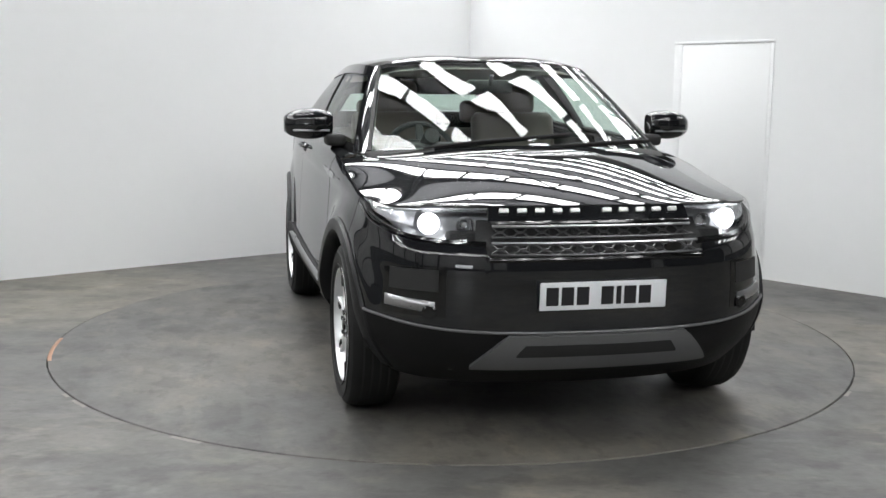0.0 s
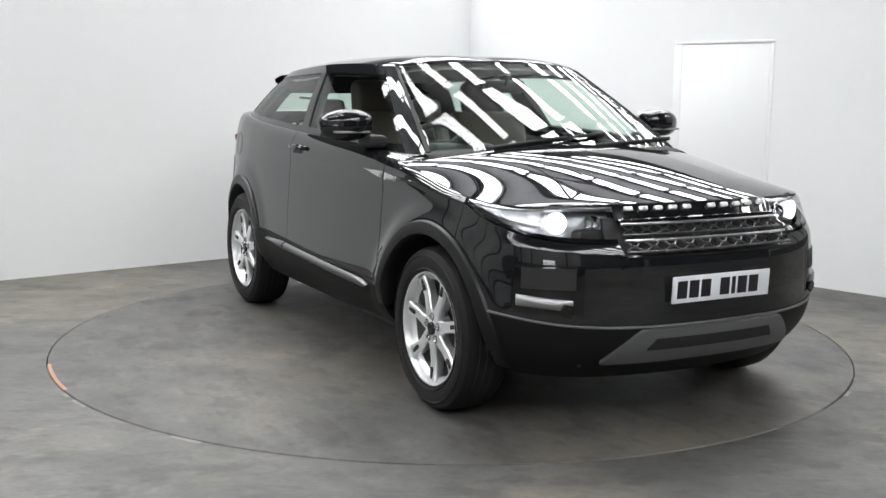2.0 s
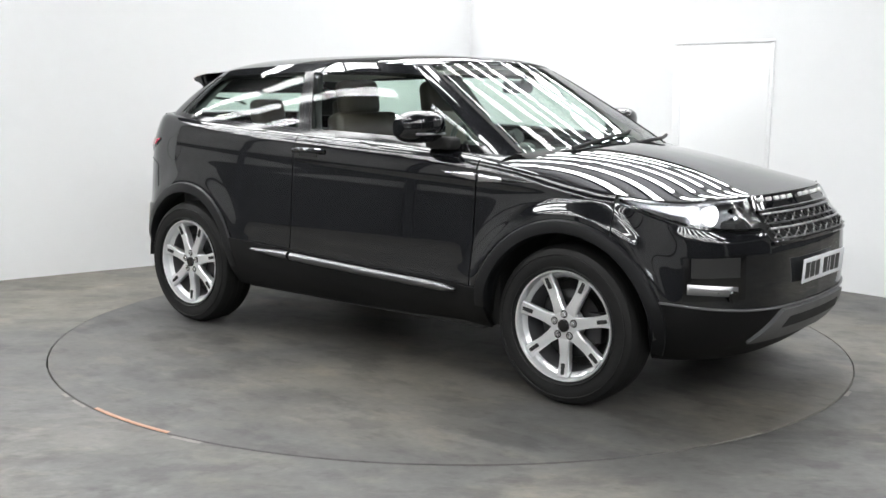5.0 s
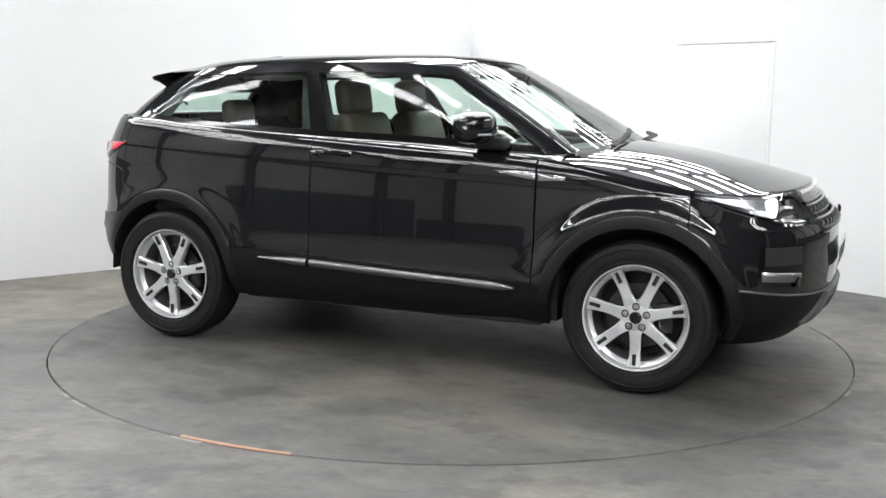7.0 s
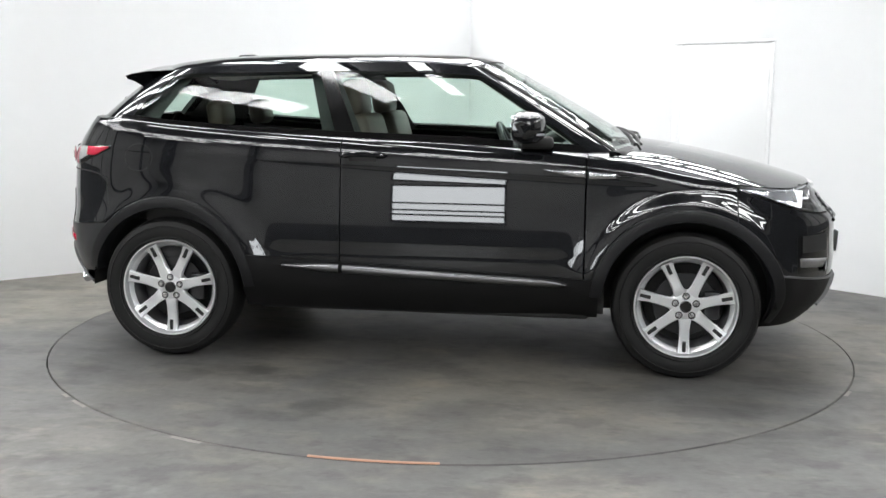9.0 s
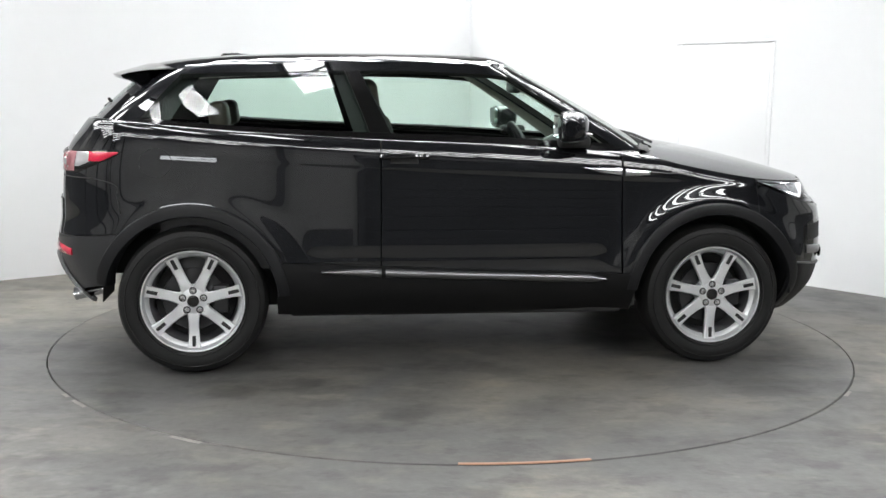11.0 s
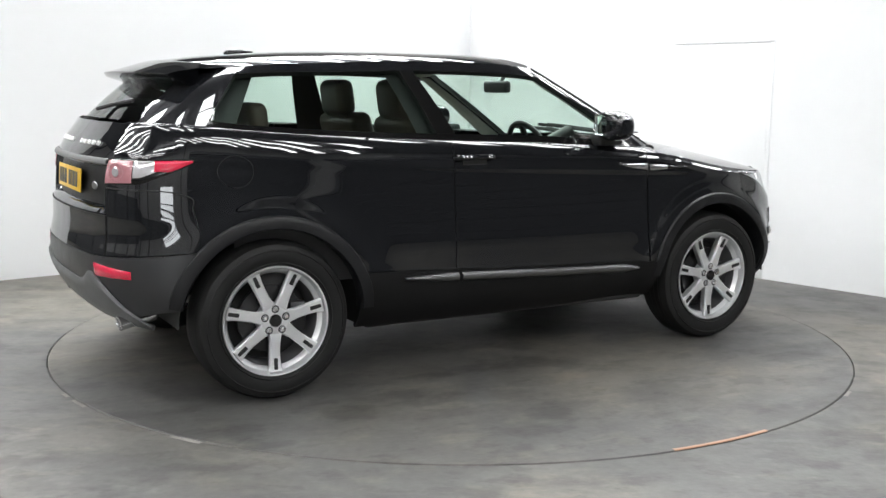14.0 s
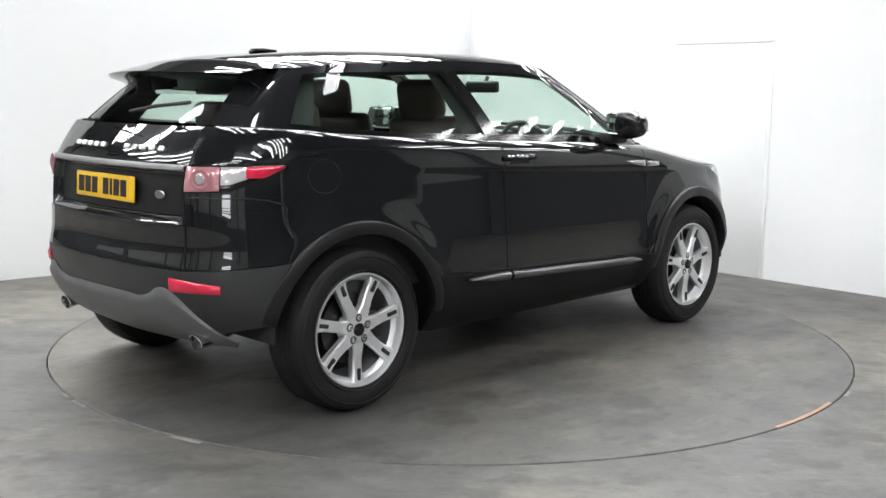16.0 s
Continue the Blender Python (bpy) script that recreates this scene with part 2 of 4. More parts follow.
class Spline:
    """A smooth curve through knots (rows of numbers), read at 0..1 or, with xs, at x."""

    def __init__(self, pts, xs=None):
        self.p = np.array(pts, float)
        if self.p.ndim == 1:
            self.p = self.p[:, None]
        if xs is None:
            d = np.r_[0, np.cumsum(np.linalg.norm(np.diff(self.p, axis=0), axis=1))]
            self.x = d / d[-1]
        else:
            self.x = np.array(xs, float)
        h = np.diff(self.x)[:, None]
        s = np.diff(self.p, axis=0) / h
        m = np.empty_like(self.p)
        m[0], m[-1] = s[0], s[-1]
        m[1:-1] = (s[:-1] * h[1:] + s[1:] * h[:-1]) / (h[1:] + h[:-1])
        self.m = m

    def __call__(self, x):
        x = min(max(x, self.x[0]), self.x[-1])
        i = min(max(int(np.searchsorted(self.x, x)) - 1, 0), len(self.x) - 2)
        h = self.x[i + 1] - self.x[i]
        t = (x - self.x[i]) / h
        a = (1 + 2 * t) * (1 - t) ** 2 * self.p[i] + t * t * (3 - 2 * t) * self.p[i + 1]
        b = t * (1 - t) ** 2 * h * self.m[i] + t * t * (t - 1) * h * self.m[i + 1]
        r = a + b
        return float(r[0]) if len(r) == 1 else r


# ---- hall, walls, floor ----
CORNER = Vector((0.165, 4.29, 0))
LEFT_FAR = CORNER + (Vector((-3.291, 1.518, 0)) - CORNER) * 1.2
RIGHT_FAR = CORNER + (Vector((3.063, 1.269, 0)) - CORNER) * 1.15
TABLE_R = 2.215


def wall_between(name, a, b, height, thick, mat, out, label):
    d = (b - a)
    n = Vector((-d.y, d.x, 0)).normalized()
    if n.dot(out) < 0:
        n = -n
    bm = bmesh.new()
    vs = [bm.verts.new(p) for p in (a, b, b + n * thick, a + n * thick)]
    f = bm.faces.new(vs)
    r = bmesh.ops.extrude_face_region(bm, geom=[f])
    bmesh.ops.translate(bm, verts=[v for v in r["geom"] if isinstance(v, bmesh.types.BMVert)], vec=(0, 0, height))
    return tagged(part(name, bm, mat, smooth=False), label=label, category="wall", kind="structure")


def build_hall():
    wall_between("wall_left", CORNER, LEFT_FAR, 2.42, 0.12, WALL, Vector((-1, 1, 0)), "smooth white painted studio wall with faint scuffs")
    wall_between("wall_right", CORNER, RIGHT_FAR, 2.42, 0.12, WALL, Vector((1, 1, 0)), "white painted studio wall with a flush door")
    # floor with a round opening for the turntable
    bm = bmesh.new()
    N, S = 128, 14.0
    ring, outer = [], []
    for i in range(N):
        a = 2 * math.pi * i / N
        c, s = math.cos(a), math.sin(a)
        k = S / max(abs(c), abs(s))
        ring.append(bm.verts.new(((TABLE_R + .006) * c, (TABLE_R + .006) * s, 0)))
        outer.append(bm.verts.new((k * c, k * s, 0)))
    low = [bm.verts.new((v.co.x, v.co.y, -0.05)) for v in ring]
    for i in range(N):
        j = (i + 1) % N
        bm.faces.new((ring[i], ring[j], outer[j], outer[i]))
        bm.faces.new((ring[i], ring[j], low[j], low[i]))
    bm.faces.new(low)
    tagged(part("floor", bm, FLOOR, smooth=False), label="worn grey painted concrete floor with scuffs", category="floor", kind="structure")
    # hall round the studio corner
    tagged(part("wall_hall_south", box_bm(-14, 14, -14.2, -14, 0, 7), HALLM, smooth=False), label="dark clad hall wall", category="wall", kind="structure")
    tagged(part("wall_hall_north", box_bm(-14, 14, 14, 14.2, 0, 7), HALLM, smooth=False), label="dark clad hall wall", category="wall", kind="structure")
    tagged(part("wall_hall_east", box_bm(14, 14.2, -14, 14, 0, 7), HALLM, smooth=False), label="dark clad hall wall", category="wall", kind="structure")
    tagged(part("wall_hall_west", box_bm(-14.2, -14, -14, 14, 0, 7), HALLM, smooth=False), label="dark clad hall wall", category="wall", kind="structure")
    tagged(part("ceiling", box_bm(-14, 14, -14, 14, 7, 7.2), ROOFM, smooth=False), label="dark metal hall roof", category="ceiling", kind="structure")


DADO = material("dark_wall_band", (0.055, 0.056, 0.058), 0.6, vary=0.4, scale=0.9, fine=0.2)


def build_hall_frame():
    """Unseen steel columns and a dark lower band along the hall walls, added to give the car's reflections edges."""
    for nm, box in (("trim_south", (-13.9, 1.7, -14, -13.96, 0, .62)), ("trim_east", (13.96, 14, -2.2, 13.9, 0, 1.35)), ("trim_west", (-14, -13.96, -13.9, 13.9, 0, 1.35))):
        tagged(part(nm, box_bm(*box), DADO, smooth=False), label="unseen dark band low on a hall wall, added for reflections", category="wall trim", kind="structure")
    for i in range(7):
        v = -12.4 + 4.1 * i
        for x, y in ((v, -13.8), (13.8, v), (-13.8, v)):
            if (y < -13 and (abs(x + 3.5) < 1.6 or x > 1.5)) or (x > 13 and y < -2.2):
                continue
            col = new("column")
            col.matrix_basis = pose(x, y, 0)
            tagged(col, label="unseen dark steel column, added for reflections", category="column", group="hall columns", kind="structure")
            part("web", box_bm(-.03, .03, -.12, .12, 0, 6.95), STEEL, col, smooth=False)
            for e in (-1, 1):
                part("flange", box_bm(-.12, .12, .12 * e - .015, .12 * e + .015, 0, 6.95), STEEL, col, smooth=False)


ROOF_Z = 6.6
STRIP_DIR = -33.0
TURNED_DIR = -66.0


def rooflight(m, half, braces):
    """One translucent strip in two sheets with steel rims, cut by crossing braces."""
    light = new("rooflight")
    light.matrix_basis = m
    tagged(light, label="long white translucent rooflight in a dark metal roof", category="rooflight", group="rooflights", kind="structure")
    n = max(2, round(half * 2 / 1.18))
    for i in range(n):
        x = -half + 2 * half * i / n
        part("sheet", box_bm(x + .055, x + 2 * half / n - .055, -.20, .20, 0, .03), SKYL, light, smooth=False)
    for e in (-1, 1):
        part("rim", box_bm(-half, half, .23 * e - .03, .23 * e + .03, -.04, .06), STEEL, light, smooth=False)
        if braces:
            part("brace", tube_bm([(-half * .62, -.7 * e, -.25), (half * .62, .7 * e, -.25)], 0.03, 6), STEEL, light)


def build_rooflights():
    """Long translucent roof strips parallel to one studio wall, each cut by steel rafters; three turned strips set
    where the side windows mirror them.
    """
    turn = pose(0, 0, 0, 0, 0, STRIP_DIR)
    for k in range(-19, 12):
        off = 0.4 + k * 1.2
        for s in range(-4, 5):
            along = s * 3.6 + 0.12 * (k % 2) + 0.8
            c = turn @ Vector((along, off, 0))
            over_studio = s >= -2 and ((off > -4 and s <= 0) or (-7 < off < -4 and s <= -1))
            behind = -12.6 < c.y and abs(c.x) < 11.8 and c.y < -9.3
            # unseen strips added to brighten the hall for reflections, and the left studio wall
            hall_fill = (c.x < -9.2 and c.y < 4) or (c.x > 9.2 and -1.5 < c.y < 8) or (2.5 < c.x < 8.5 and -9.2 < c.y < -4.8)
            turned_bay = -8.2 < c.x < .9 and -5.2 < c.y < .3
            if turned_bay or not (over_studio or behind or hall_fill) or max(abs(c.x), abs(c.y)) > 12.6:
                continue
            rooflight(turn @ pose(along, off, ROOF_Z), 1.78, (s + k) % 3 != 0)
    for x, y, half in ((-3.78, -2.35, 1.62), (-2.25, -2.75, 1.25), (-.85, -2.45, .95)):
        rooflight(pose(x, y, ROOF_Z, 0, 0, TURNED_DIR), half, False)


def build_door():
    """Flush door in the right wall."""
    d = (RIGHT_FAR - CORNER).normalized()
    n = Vector((-d.y, d.x, 0))
    if n.y > 0:
        n = -n
    m = Matrix(((d.x, -n.x, 0, 0), (d.y, -n.y, 0, 0), (0, 0, 1, 0), (0, 0, 0, 1)))
    a = (Vector((1.815, 2.535, 0)) - CORNER).dot(d)
    b = (Vector((2.36, 1.975, 0)) - CORNER).dot(d)
    root = new("door_1")
    root.matrix_basis = Matrix.Translation(CORNER) @ m
    tagged(root, label="white flush door, closed, in a white wall", category="door", kind="structure")
    part("leaf", box_bm(a + .006, b - .006, -.002, .03, .006, 1.783, .002), TRIMW, root)
    part("architrave", box_bm(a - .07, a, -.004, .01, 0, 1.79, .003), TRIMW, root)
    part("architrave", box_bm(b, b + .03, -.005, .01, 0, 1.79, .003), TRIMW, root)
    part("head", box_bm(a - .07, b + .03, -.008, .01, 1.79, 1.81, .003), TRIMW, root)
    for z in (1.48, .95, .32):
        part("hinge", box_bm(b - .008, b + .004, -.010, .0, z, z + .11, .002), TRIMW, root)


def build_window():
    """Lit window with glazing bars in the hall's south wall."""
    root = new("window_1")
    root.matrix_basis = pose(-4.66, -13.98, 0.72)
    tagged(root, label="bright daylit window with glazing bars", category="window", kind="structure")
    part("pane", box_bm(0, 2.6, 0, .02, 0, 1.14), DAYL, root, smooth=False)
    for z in (-.03, .16, .30, .52, 1.14):
        part("bar", box_bm(-.04, 2.64, .0, .05, z, z + .05), STEEL, root, smooth=False)
    for x in (-.04, 2.6):
        part("jamb", box_bm(x, x + .04, .0, .05, -.03, 1.19), STEEL, root, smooth=False)


DARK_PANEL = material("dark_panel_paint", (0.022, 0.023, 0.025), 0.6, vary=0.3, scale=2, fine=0.2)


def build_dark_panel(name, m, width, height):
    """Unseen wide dark panel of horizontal slats between two rails, added to darken the car's reflections."""
    root = new(name)
    root.matrix_basis = m
    tagged(root, label="wide dark slatted panel, unseen, added to darken the car's reflections", category="roller door", kind="structure")
    n = 18
    h = height / n
    slat = mesh_of(box_bm(0, width, 0, .035, .004, h - .004, .008, 1), "slat", DARK_PANEL)
    for i in range(n):
        ob = new("slat", slat)
        ob.parent = root
        ob.matrix_basis = pose(0, 0, i * h)
    for x in (-.12, width):
        part("side_rail", box_bm(x, x + .12, -.02, .12, 0, height + .1, .01), STEEL, root)
    part("head_box", box_bm(-.12, width + .12, -.02, .34, height + .1, height + .5, .02), STEEL, root)


build_hall()
build_hall_frame()
# two unseen dark panels, added so the car's flank reflects black
build_dark_panel("dark_panel_south", pose(1.9, -13.95, 0), 11.4, 5.2)
build_dark_panel("dark_panel_east", pose(13.95, -12.9, 0, 0, 0, 90), 10.4, 5.2)
build_window()
build_rooflights()
build_door()

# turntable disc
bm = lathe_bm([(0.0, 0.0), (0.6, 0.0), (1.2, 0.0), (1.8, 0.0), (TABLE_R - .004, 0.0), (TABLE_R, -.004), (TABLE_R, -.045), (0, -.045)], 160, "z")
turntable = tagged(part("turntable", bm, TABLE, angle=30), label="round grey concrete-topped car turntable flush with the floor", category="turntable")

# ---- car: body surface ----
# x forward, y to the car's left, z up; origin on the ground midway between the axles
OUT = Spline([(2.150, 0), (2.141, .22), (2.109, .43), (2.036, .62), (1.926, .765), (1.755, .868), (1.55, .902), (1.3, .916), (.8, .932), (.3, .945),
              (-.4, .95), (-1.0, .944), (-1.3, .930), (-1.55, .905), (-1.75, .86), (-1.90, .765), (-2.0, .62), (-2.055, .40), (-2.075, .2), (-2.08, 0)])
US = np.linspace(0, 1, 1501)
OXY = np.array([OUT(u) for u in US])
SIDE_IN = Spline([.18, .085, .030, .0, .002, .010, .024, .031, .042, .055, .066], [.2, .3, .38, .5, .6, .75, .95, 1.03, 1.10, 1.18, 1.26])
FRONT_IN = Spline([.22, .12, .05, .012, 0, .004, .010, .024, .070, .115, .15, .24], [.2, .28, .36, .46, .56, .68, .76, .80, .84, .90, .95, 1.05])
REAR_IN = Spline([.20, .10, .03, .0, .0, .010, .015, .020, .035, .065, .115, .17], [.3, .38, .48, .58, .68, .73, .85, .95, 1.05, 1.12, 1.19, 1.26])
TOP = Spline([.957, .956, .952, .955, .967, 1.012, 1.062, 1.094, 1.112, 1.132, 1.15, 1.165, 1.185, 1.212, 1.235, 1.245, 1.25, 1.25],
             [-2.2, -2.05, -1.9, -1.75, -1.6, -1.3, -1.05, -.8, -.6, -.2, .15, .45, .85, 1.3, 1.6, 1.8, 1.95, 2.1])
AXLE_F, AXLE_R, HUB_Z, ARCH = 1.33, -1.33, .36, .425


def u_at_x(x):
    return float(np.interp(-x, -OXY[:, 0], US))


def u_front(y):
    k = US < .4
    return float(np.interp(y, OXY[k, 1], US[k]))


def u_rear(y):
    k = US > .6
    return float(np.interp(-y, -OXY[k, 1], US[k]))


def belt(u, z, off=0.0):
    """The body's side surface; u 0..1 runs from the nose round the right side to the tail, -1..0 the same on the left."""
    s, a = (1 if u >= 0 else -1), min(abs(u), 1.0)
    x, w = OUT(a)
    p, q = OUT(max(a - .004, 0)), OUT(min(a + .004, 1))
    t = q - p
    t /= np.hypot(*t)
    nx, nw = (-t[1], t[0]) if -t[1] * x + t[0] * w > 0 else (t[1], -t[0])
    d = nw * nw * SIDE_IN(z) + nx * nx * (FRONT_IN(z) if x > 0 else REAR_IN(z))
    for ax in (AXLE_F, AXLE_R):
        r = math.hypot(x - ax, z - HUB_Z)
        d -= (.028 if ax > 0 else .013) * math.exp(-((r - .49) / (.072 if r > .49 else .2)) ** 2) * nw * nw * min(1, max(0, (z - .2) / .3))
    # soft crease under the shoulder, rounded top edge
    d -= nw * nw * .0046 / (1 + math.exp(-(z - (1.01 - .043 * x)) / .008))
    d += nw * nw * .030 * math.exp(-max(0.0, TOP(-x) - z) / .022)
    d -= off
    return np.array((x - nx * d, -s * (w - nw * d), z))


def top_z(u):
    return TOP(-OUT(min(abs(u), 1))[0])


def sill_z(x):
    return .526 - .042 * x


def arch_z(x, base):
    z = base
    for ax in (AXLE_F, AXLE_R):
        if abs(x - ax) < ARCH:
            z = max(z, HUB_Z + .01 + math.sqrt(ARCH ** 2 - (x - ax) ** 2))
    return z


def patch(u0, u1, lo, hi, nu, nv, off=0.0, edge=0.0):
    """Points of the body surface between u0 and u1 and the heights lo(u), hi(u). edge: rounds the rim inward."""
    P = np.empty((nu, nv, 3))
    for i in range(nu):
        u = u0 + (u1 - u0) * i / (nu - 1)
        a, b = lo(u), hi(u)
        for j in range(nv):
            P[i, j] = belt(u, a + (b - a) * j / (nv - 1), off - (edge if (i in (0, nu - 1) or j in (0, nv - 1)) else 0))
    return P


def mirror(P):
    Q = np.array(P).copy()
    Q[..., 1] *= -1
    return Q


def both(name, P, mat, parent, thick=.012, label=""):
    obs = []
    for Q in (P, mirror(P)):
        ob = part(name, grid_bm(Q), mat, parent, label, angle=40)
        if thick:
            # normals face outwards
            me = ob.data
            c = sum((p.normal.dot(Vector((p.center.x * .3, p.center.y, 0))) * p.area for p in me.polygons))
            if c < 0:
                me.flip_normals()
            thicken(ob, thick)
        obs.append(ob)
    return obs


def sheet(name, P, mat, parent, thick=.012, label="", ref=None, skip=None, angle=40):
    ob = part(name, grid_bm(P, skip), mat, parent, label, angle=angle)
    me = ob.data
    ref = Vector(ref) if ref else None
    c = sum(p.normal.dot(ref if ref else Vector((p.center.x * .3, p.center.y, 0))) * p.area for p in me.polygons)
    if c < 0:
        me.flip_normals()
    if thick:
        thicken(ob, thick)
    return ob


car = new("car")
tagged(car, label="glossy black three-door compact SUV with silver alloy wheels and headlights on", category="car")

GAP = .006
U_LAMP_IN = u_front(.455)      # inner end of a headlamp
U_LAMP_OUT = u_at_x(1.56)      # its pointed rear end
U_ARCHF = u_at_x(AXLE_F + ARCH - .02)
U_DOORF, U_DOORR = u_at_x(.825), u_at_x(-.405)
U_TAILG = u_rear(.60)

lamp_lo_x = Spline([.815, .82, .838, .868, .905, .945], [-2.2, -2.05, -1.92, -1.8, -1.68, -1.56])


def lamp_lo(u):
    return lamp_lo_x(-OUT(abs(u))[0])


def bumper_top(u):
    a = abs(u)
    if a < U_LAMP_IN:
        return .778
    return min(lamp_lo(a), top_z(a)) - GAP


CLAD_LINE = Spline([.475, .48, .50, .525, .535], [-2.2, -2.1, -1.95, -1.8, -1.7])


def clad_line(u):
    return CLAD_LINE(-OUT(abs(u))[0])


# front bumper in one piece, cladding under it
sheet("front_bumper", patch(-U_LAMP_OUT, U_LAMP_OUT, lambda u: arch_z(OUT(abs(u))[0], clad_line(u)), bumper_top, 141, 16), PAINT, car)
sheet("front_apron", patch(-U_ARCHF, U_ARCHF, lambda u: .235 + .02 * abs(u) * 4, lambda u: clad_line(u) - .004, 91, 10, .004), CLAD_SHADE, car, .015,
      "dark grey moulded plastic lower apron")
# wings, doors, quarters
both("front_wing", patch(U_LAMP_OUT + .001, U_DOORF - .0012, lambda u: arch_z(OUT(u)[0], sill_z(OUT(u)[0])), lambda u: top_z(u) - .002, 64, 76), PAINT, car)
both("door", patch(U_DOORF + .0006, U_DOORR - .0006, lambda u: sill_z(OUT(u)[0]), lambda u: top_z(u) - .002, 50, 84), PAINT, car)


def quarter_top(u):
    return top_z(u) - .002


def rear_line(u):
    x = OUT(abs(u))[0]
    return .665 + .03 * min(max((x + 2.0) / .3, 0), 1)


def quarter_low(u):
    x = OUT(u)[0]
    return arch_z(x, sill_z(x)) if x > -1.5 else max(arch_z(x, 0), rear_line(u) + .003)


both("rear_quarter", patch(U_DOORR + .0006, U_TAILG - .001, quarter_low, quarter_top, 110, 84), PAINT, car)
sheet("tailgate", np.array([[belt(math.copysign(1, s) * (1 - abs(s) * (1 - U_TAILG)) if abs(s) > 1e-9 else 1.0, .853 + (1.248 - .853) * j / 27,
                                   -.045 * min(1, max(0, (.97 - abs(s)) / .06)) * min(1, max(0, (1.075 - (.853 + .395 * j / 27)) / .02)) * min(1, max(0, (.853 + .395 * j / 27 - .862) / .016)))
                             for j in range(28)] for s in np.linspace(-1, 1, 96)]), PAINT, car, ref=(-1, 0, .2))


def rear_band(lo, hi, umin, nu, nv, off=0.0):
    return np.array([[belt(math.copysign(1, s) * (1 - abs(s) * (1 - umin)), lo(1 - abs(s) * (1 - umin)) + (hi(1 - abs(s) * (1 - umin)) - lo(1 - abs(s) * (1 - umin))) * j / (nv - 1), off)
                      for j in range(nv)] for s in np.linspace(-1, 1, nu)])


sheet("rear_bumper", rear_band(lambda u: rear_line(u) + .003, lambda u: .847, U_TAILG, 48, 12, .006), PAINT, car, ref=(-1, 0, 0))


def rear_bottom(u):
    """The lower edge of the rear apron rises towards the wheel arch."""
    x, w = OUT(u)
    return arch_z(x, .36 + .075 * min(1, max(0, (w - .62) / .22)))


sheet("rear_apron", rear_band(rear_bottom, rear_line, u_at_x(AXLE_R - ARCH + .10), 110, 14, .008), APRON, car, .02, "dark grey moulded plastic lower rear bumper", ref=(-1, 0, 0))
SKID_TOP = Spline([.540, .540, .542, .556, .582, .588, .560, .440, .345], [0, .2, .37, .41, .45, .50, .56, .68, .80])
sheet("rear_skid_plate", np.array([[belt(math.copysign(1, s) * u_rear(abs(s) * .78), .315 + .02 * abs(s) + max(.012, SKID_TOP(abs(s) * .78) - .315 - .02 * abs(s)) * j / 9, .026 - (.014 if j in (0, 9) else 0))
                                    for j in range(10)] for s in np.linspace(-1, 1, 61)]), SKID, car, .02, "satin silver-grey skid plate", ref=(-1, 0, 0))
sheet("front_skid_plate", np.array([[belt(u_front(abs(s) * .52) * math.copysign(1, s), .318 + (min(.468, .468 - .14 * max(0, abs(s) * .52 - .37) / .15) - .318) * j / 9, .024)
                                     for j in range(10)] for s in np.linspace(-1, 1, 41)]), SKID, car, .02, "satin silver-grey skid plate")
sheet("skid_slot", np.array([[belt(u_front(abs(s) * .335) * math.copysign(1, s), .380 + .050 * min(1, (1.02 - abs(s)) / .12) * j / 4, .0265) for j in range(5)] for s in np.linspace(-1, 1, 21)]), MATTE, car, .01)

# sills with satin strips
both("sill", patch(u_at_x(.90), u_at_x(-.92), lambda u: .285, lambda u: sill_z(OUT(u)[0]) - .003, 40, 10, .012), CLAD_SHADE, car, .02, "dark plastic sill cladding")


def sill_strip(x0, x1):
    u0, u1 = u_at_x(x0), u_at_x(x1)
    P = []
    for i in range(31):
        f = i / 30
        u = u0 + (u1 - u0) * f
        x = OUT(u)[0]
        h = .022 * min(1, (.76 - x) / .12 + .15, (x + .74) / .3 + .1)
        row = []
        for j in range(9):
            a = math.pi * j / 8
            row.append(belt(u, .491 - .038 * x - h * math.cos(a), .012 + .022 * math.sin(a)))
        P.append(row)
    return np.array(P)


both("sill_strip", sill_strip(.745, -.385), STRIP, car, 0, "brushed satin metal strip")
both("sill_strip", sill_strip(-.405, -.70), STRIP, car, 0, "brushed satin metal strip")

# wheel arch lips
for ax, a0, a1 in ((AXLE_F, -12, 176), (AXLE_R, 3, 170)):
    P = []
    for i in range(61):
        a = radians(a0 + (a1 - a0) * i / 60)
        row = []
        for r, o in ((.416, -.06), (.416, .010), (.421, .018), (.452, .020), (.472, .015), (.479, .002)):
            x, z = ax + r * math.cos(a), HUB_Z + .01 + r * math.sin(a)
            row.append(belt(u_at_x(x), max(z, .27), o))
        P.append(row)
    both("arch_lip", np.array(P), CLAD, car, 0, "dark grey plastic wheel arch lip")
    # liners
    Q = [[(ax + .436 * math.cos(b), -y, HUB_Z + .01 + .436 * math.sin(b)) for y in (.56, .7, .88)] for b in np.linspace(-.02, math.pi + .02, 30)]
    both("arch_liner", np.array(Q), MATTE, car, 0)

part("underbody", join_bm(box_bm(-1.45, 1.85, -.57, .57, .27, .50, .03), box_bm(-.86, .86, -.86, .86, .27, .50, .02),
                          box_bm(.93, 1.80, -.57, .57, .45, .84, .03), box_bm(-1.85, -1.1, -.57, .57, .45, .70, .02)), MATTE, car)
part("crash_beam", box_bm(1.9, 1.98, -.58, .58, .3, .86, .02), MATTE, car)
part("rear_beam", box_bm(-1.96, -1.92, -.55, .55, .42, .9, .01), MATTE, car)
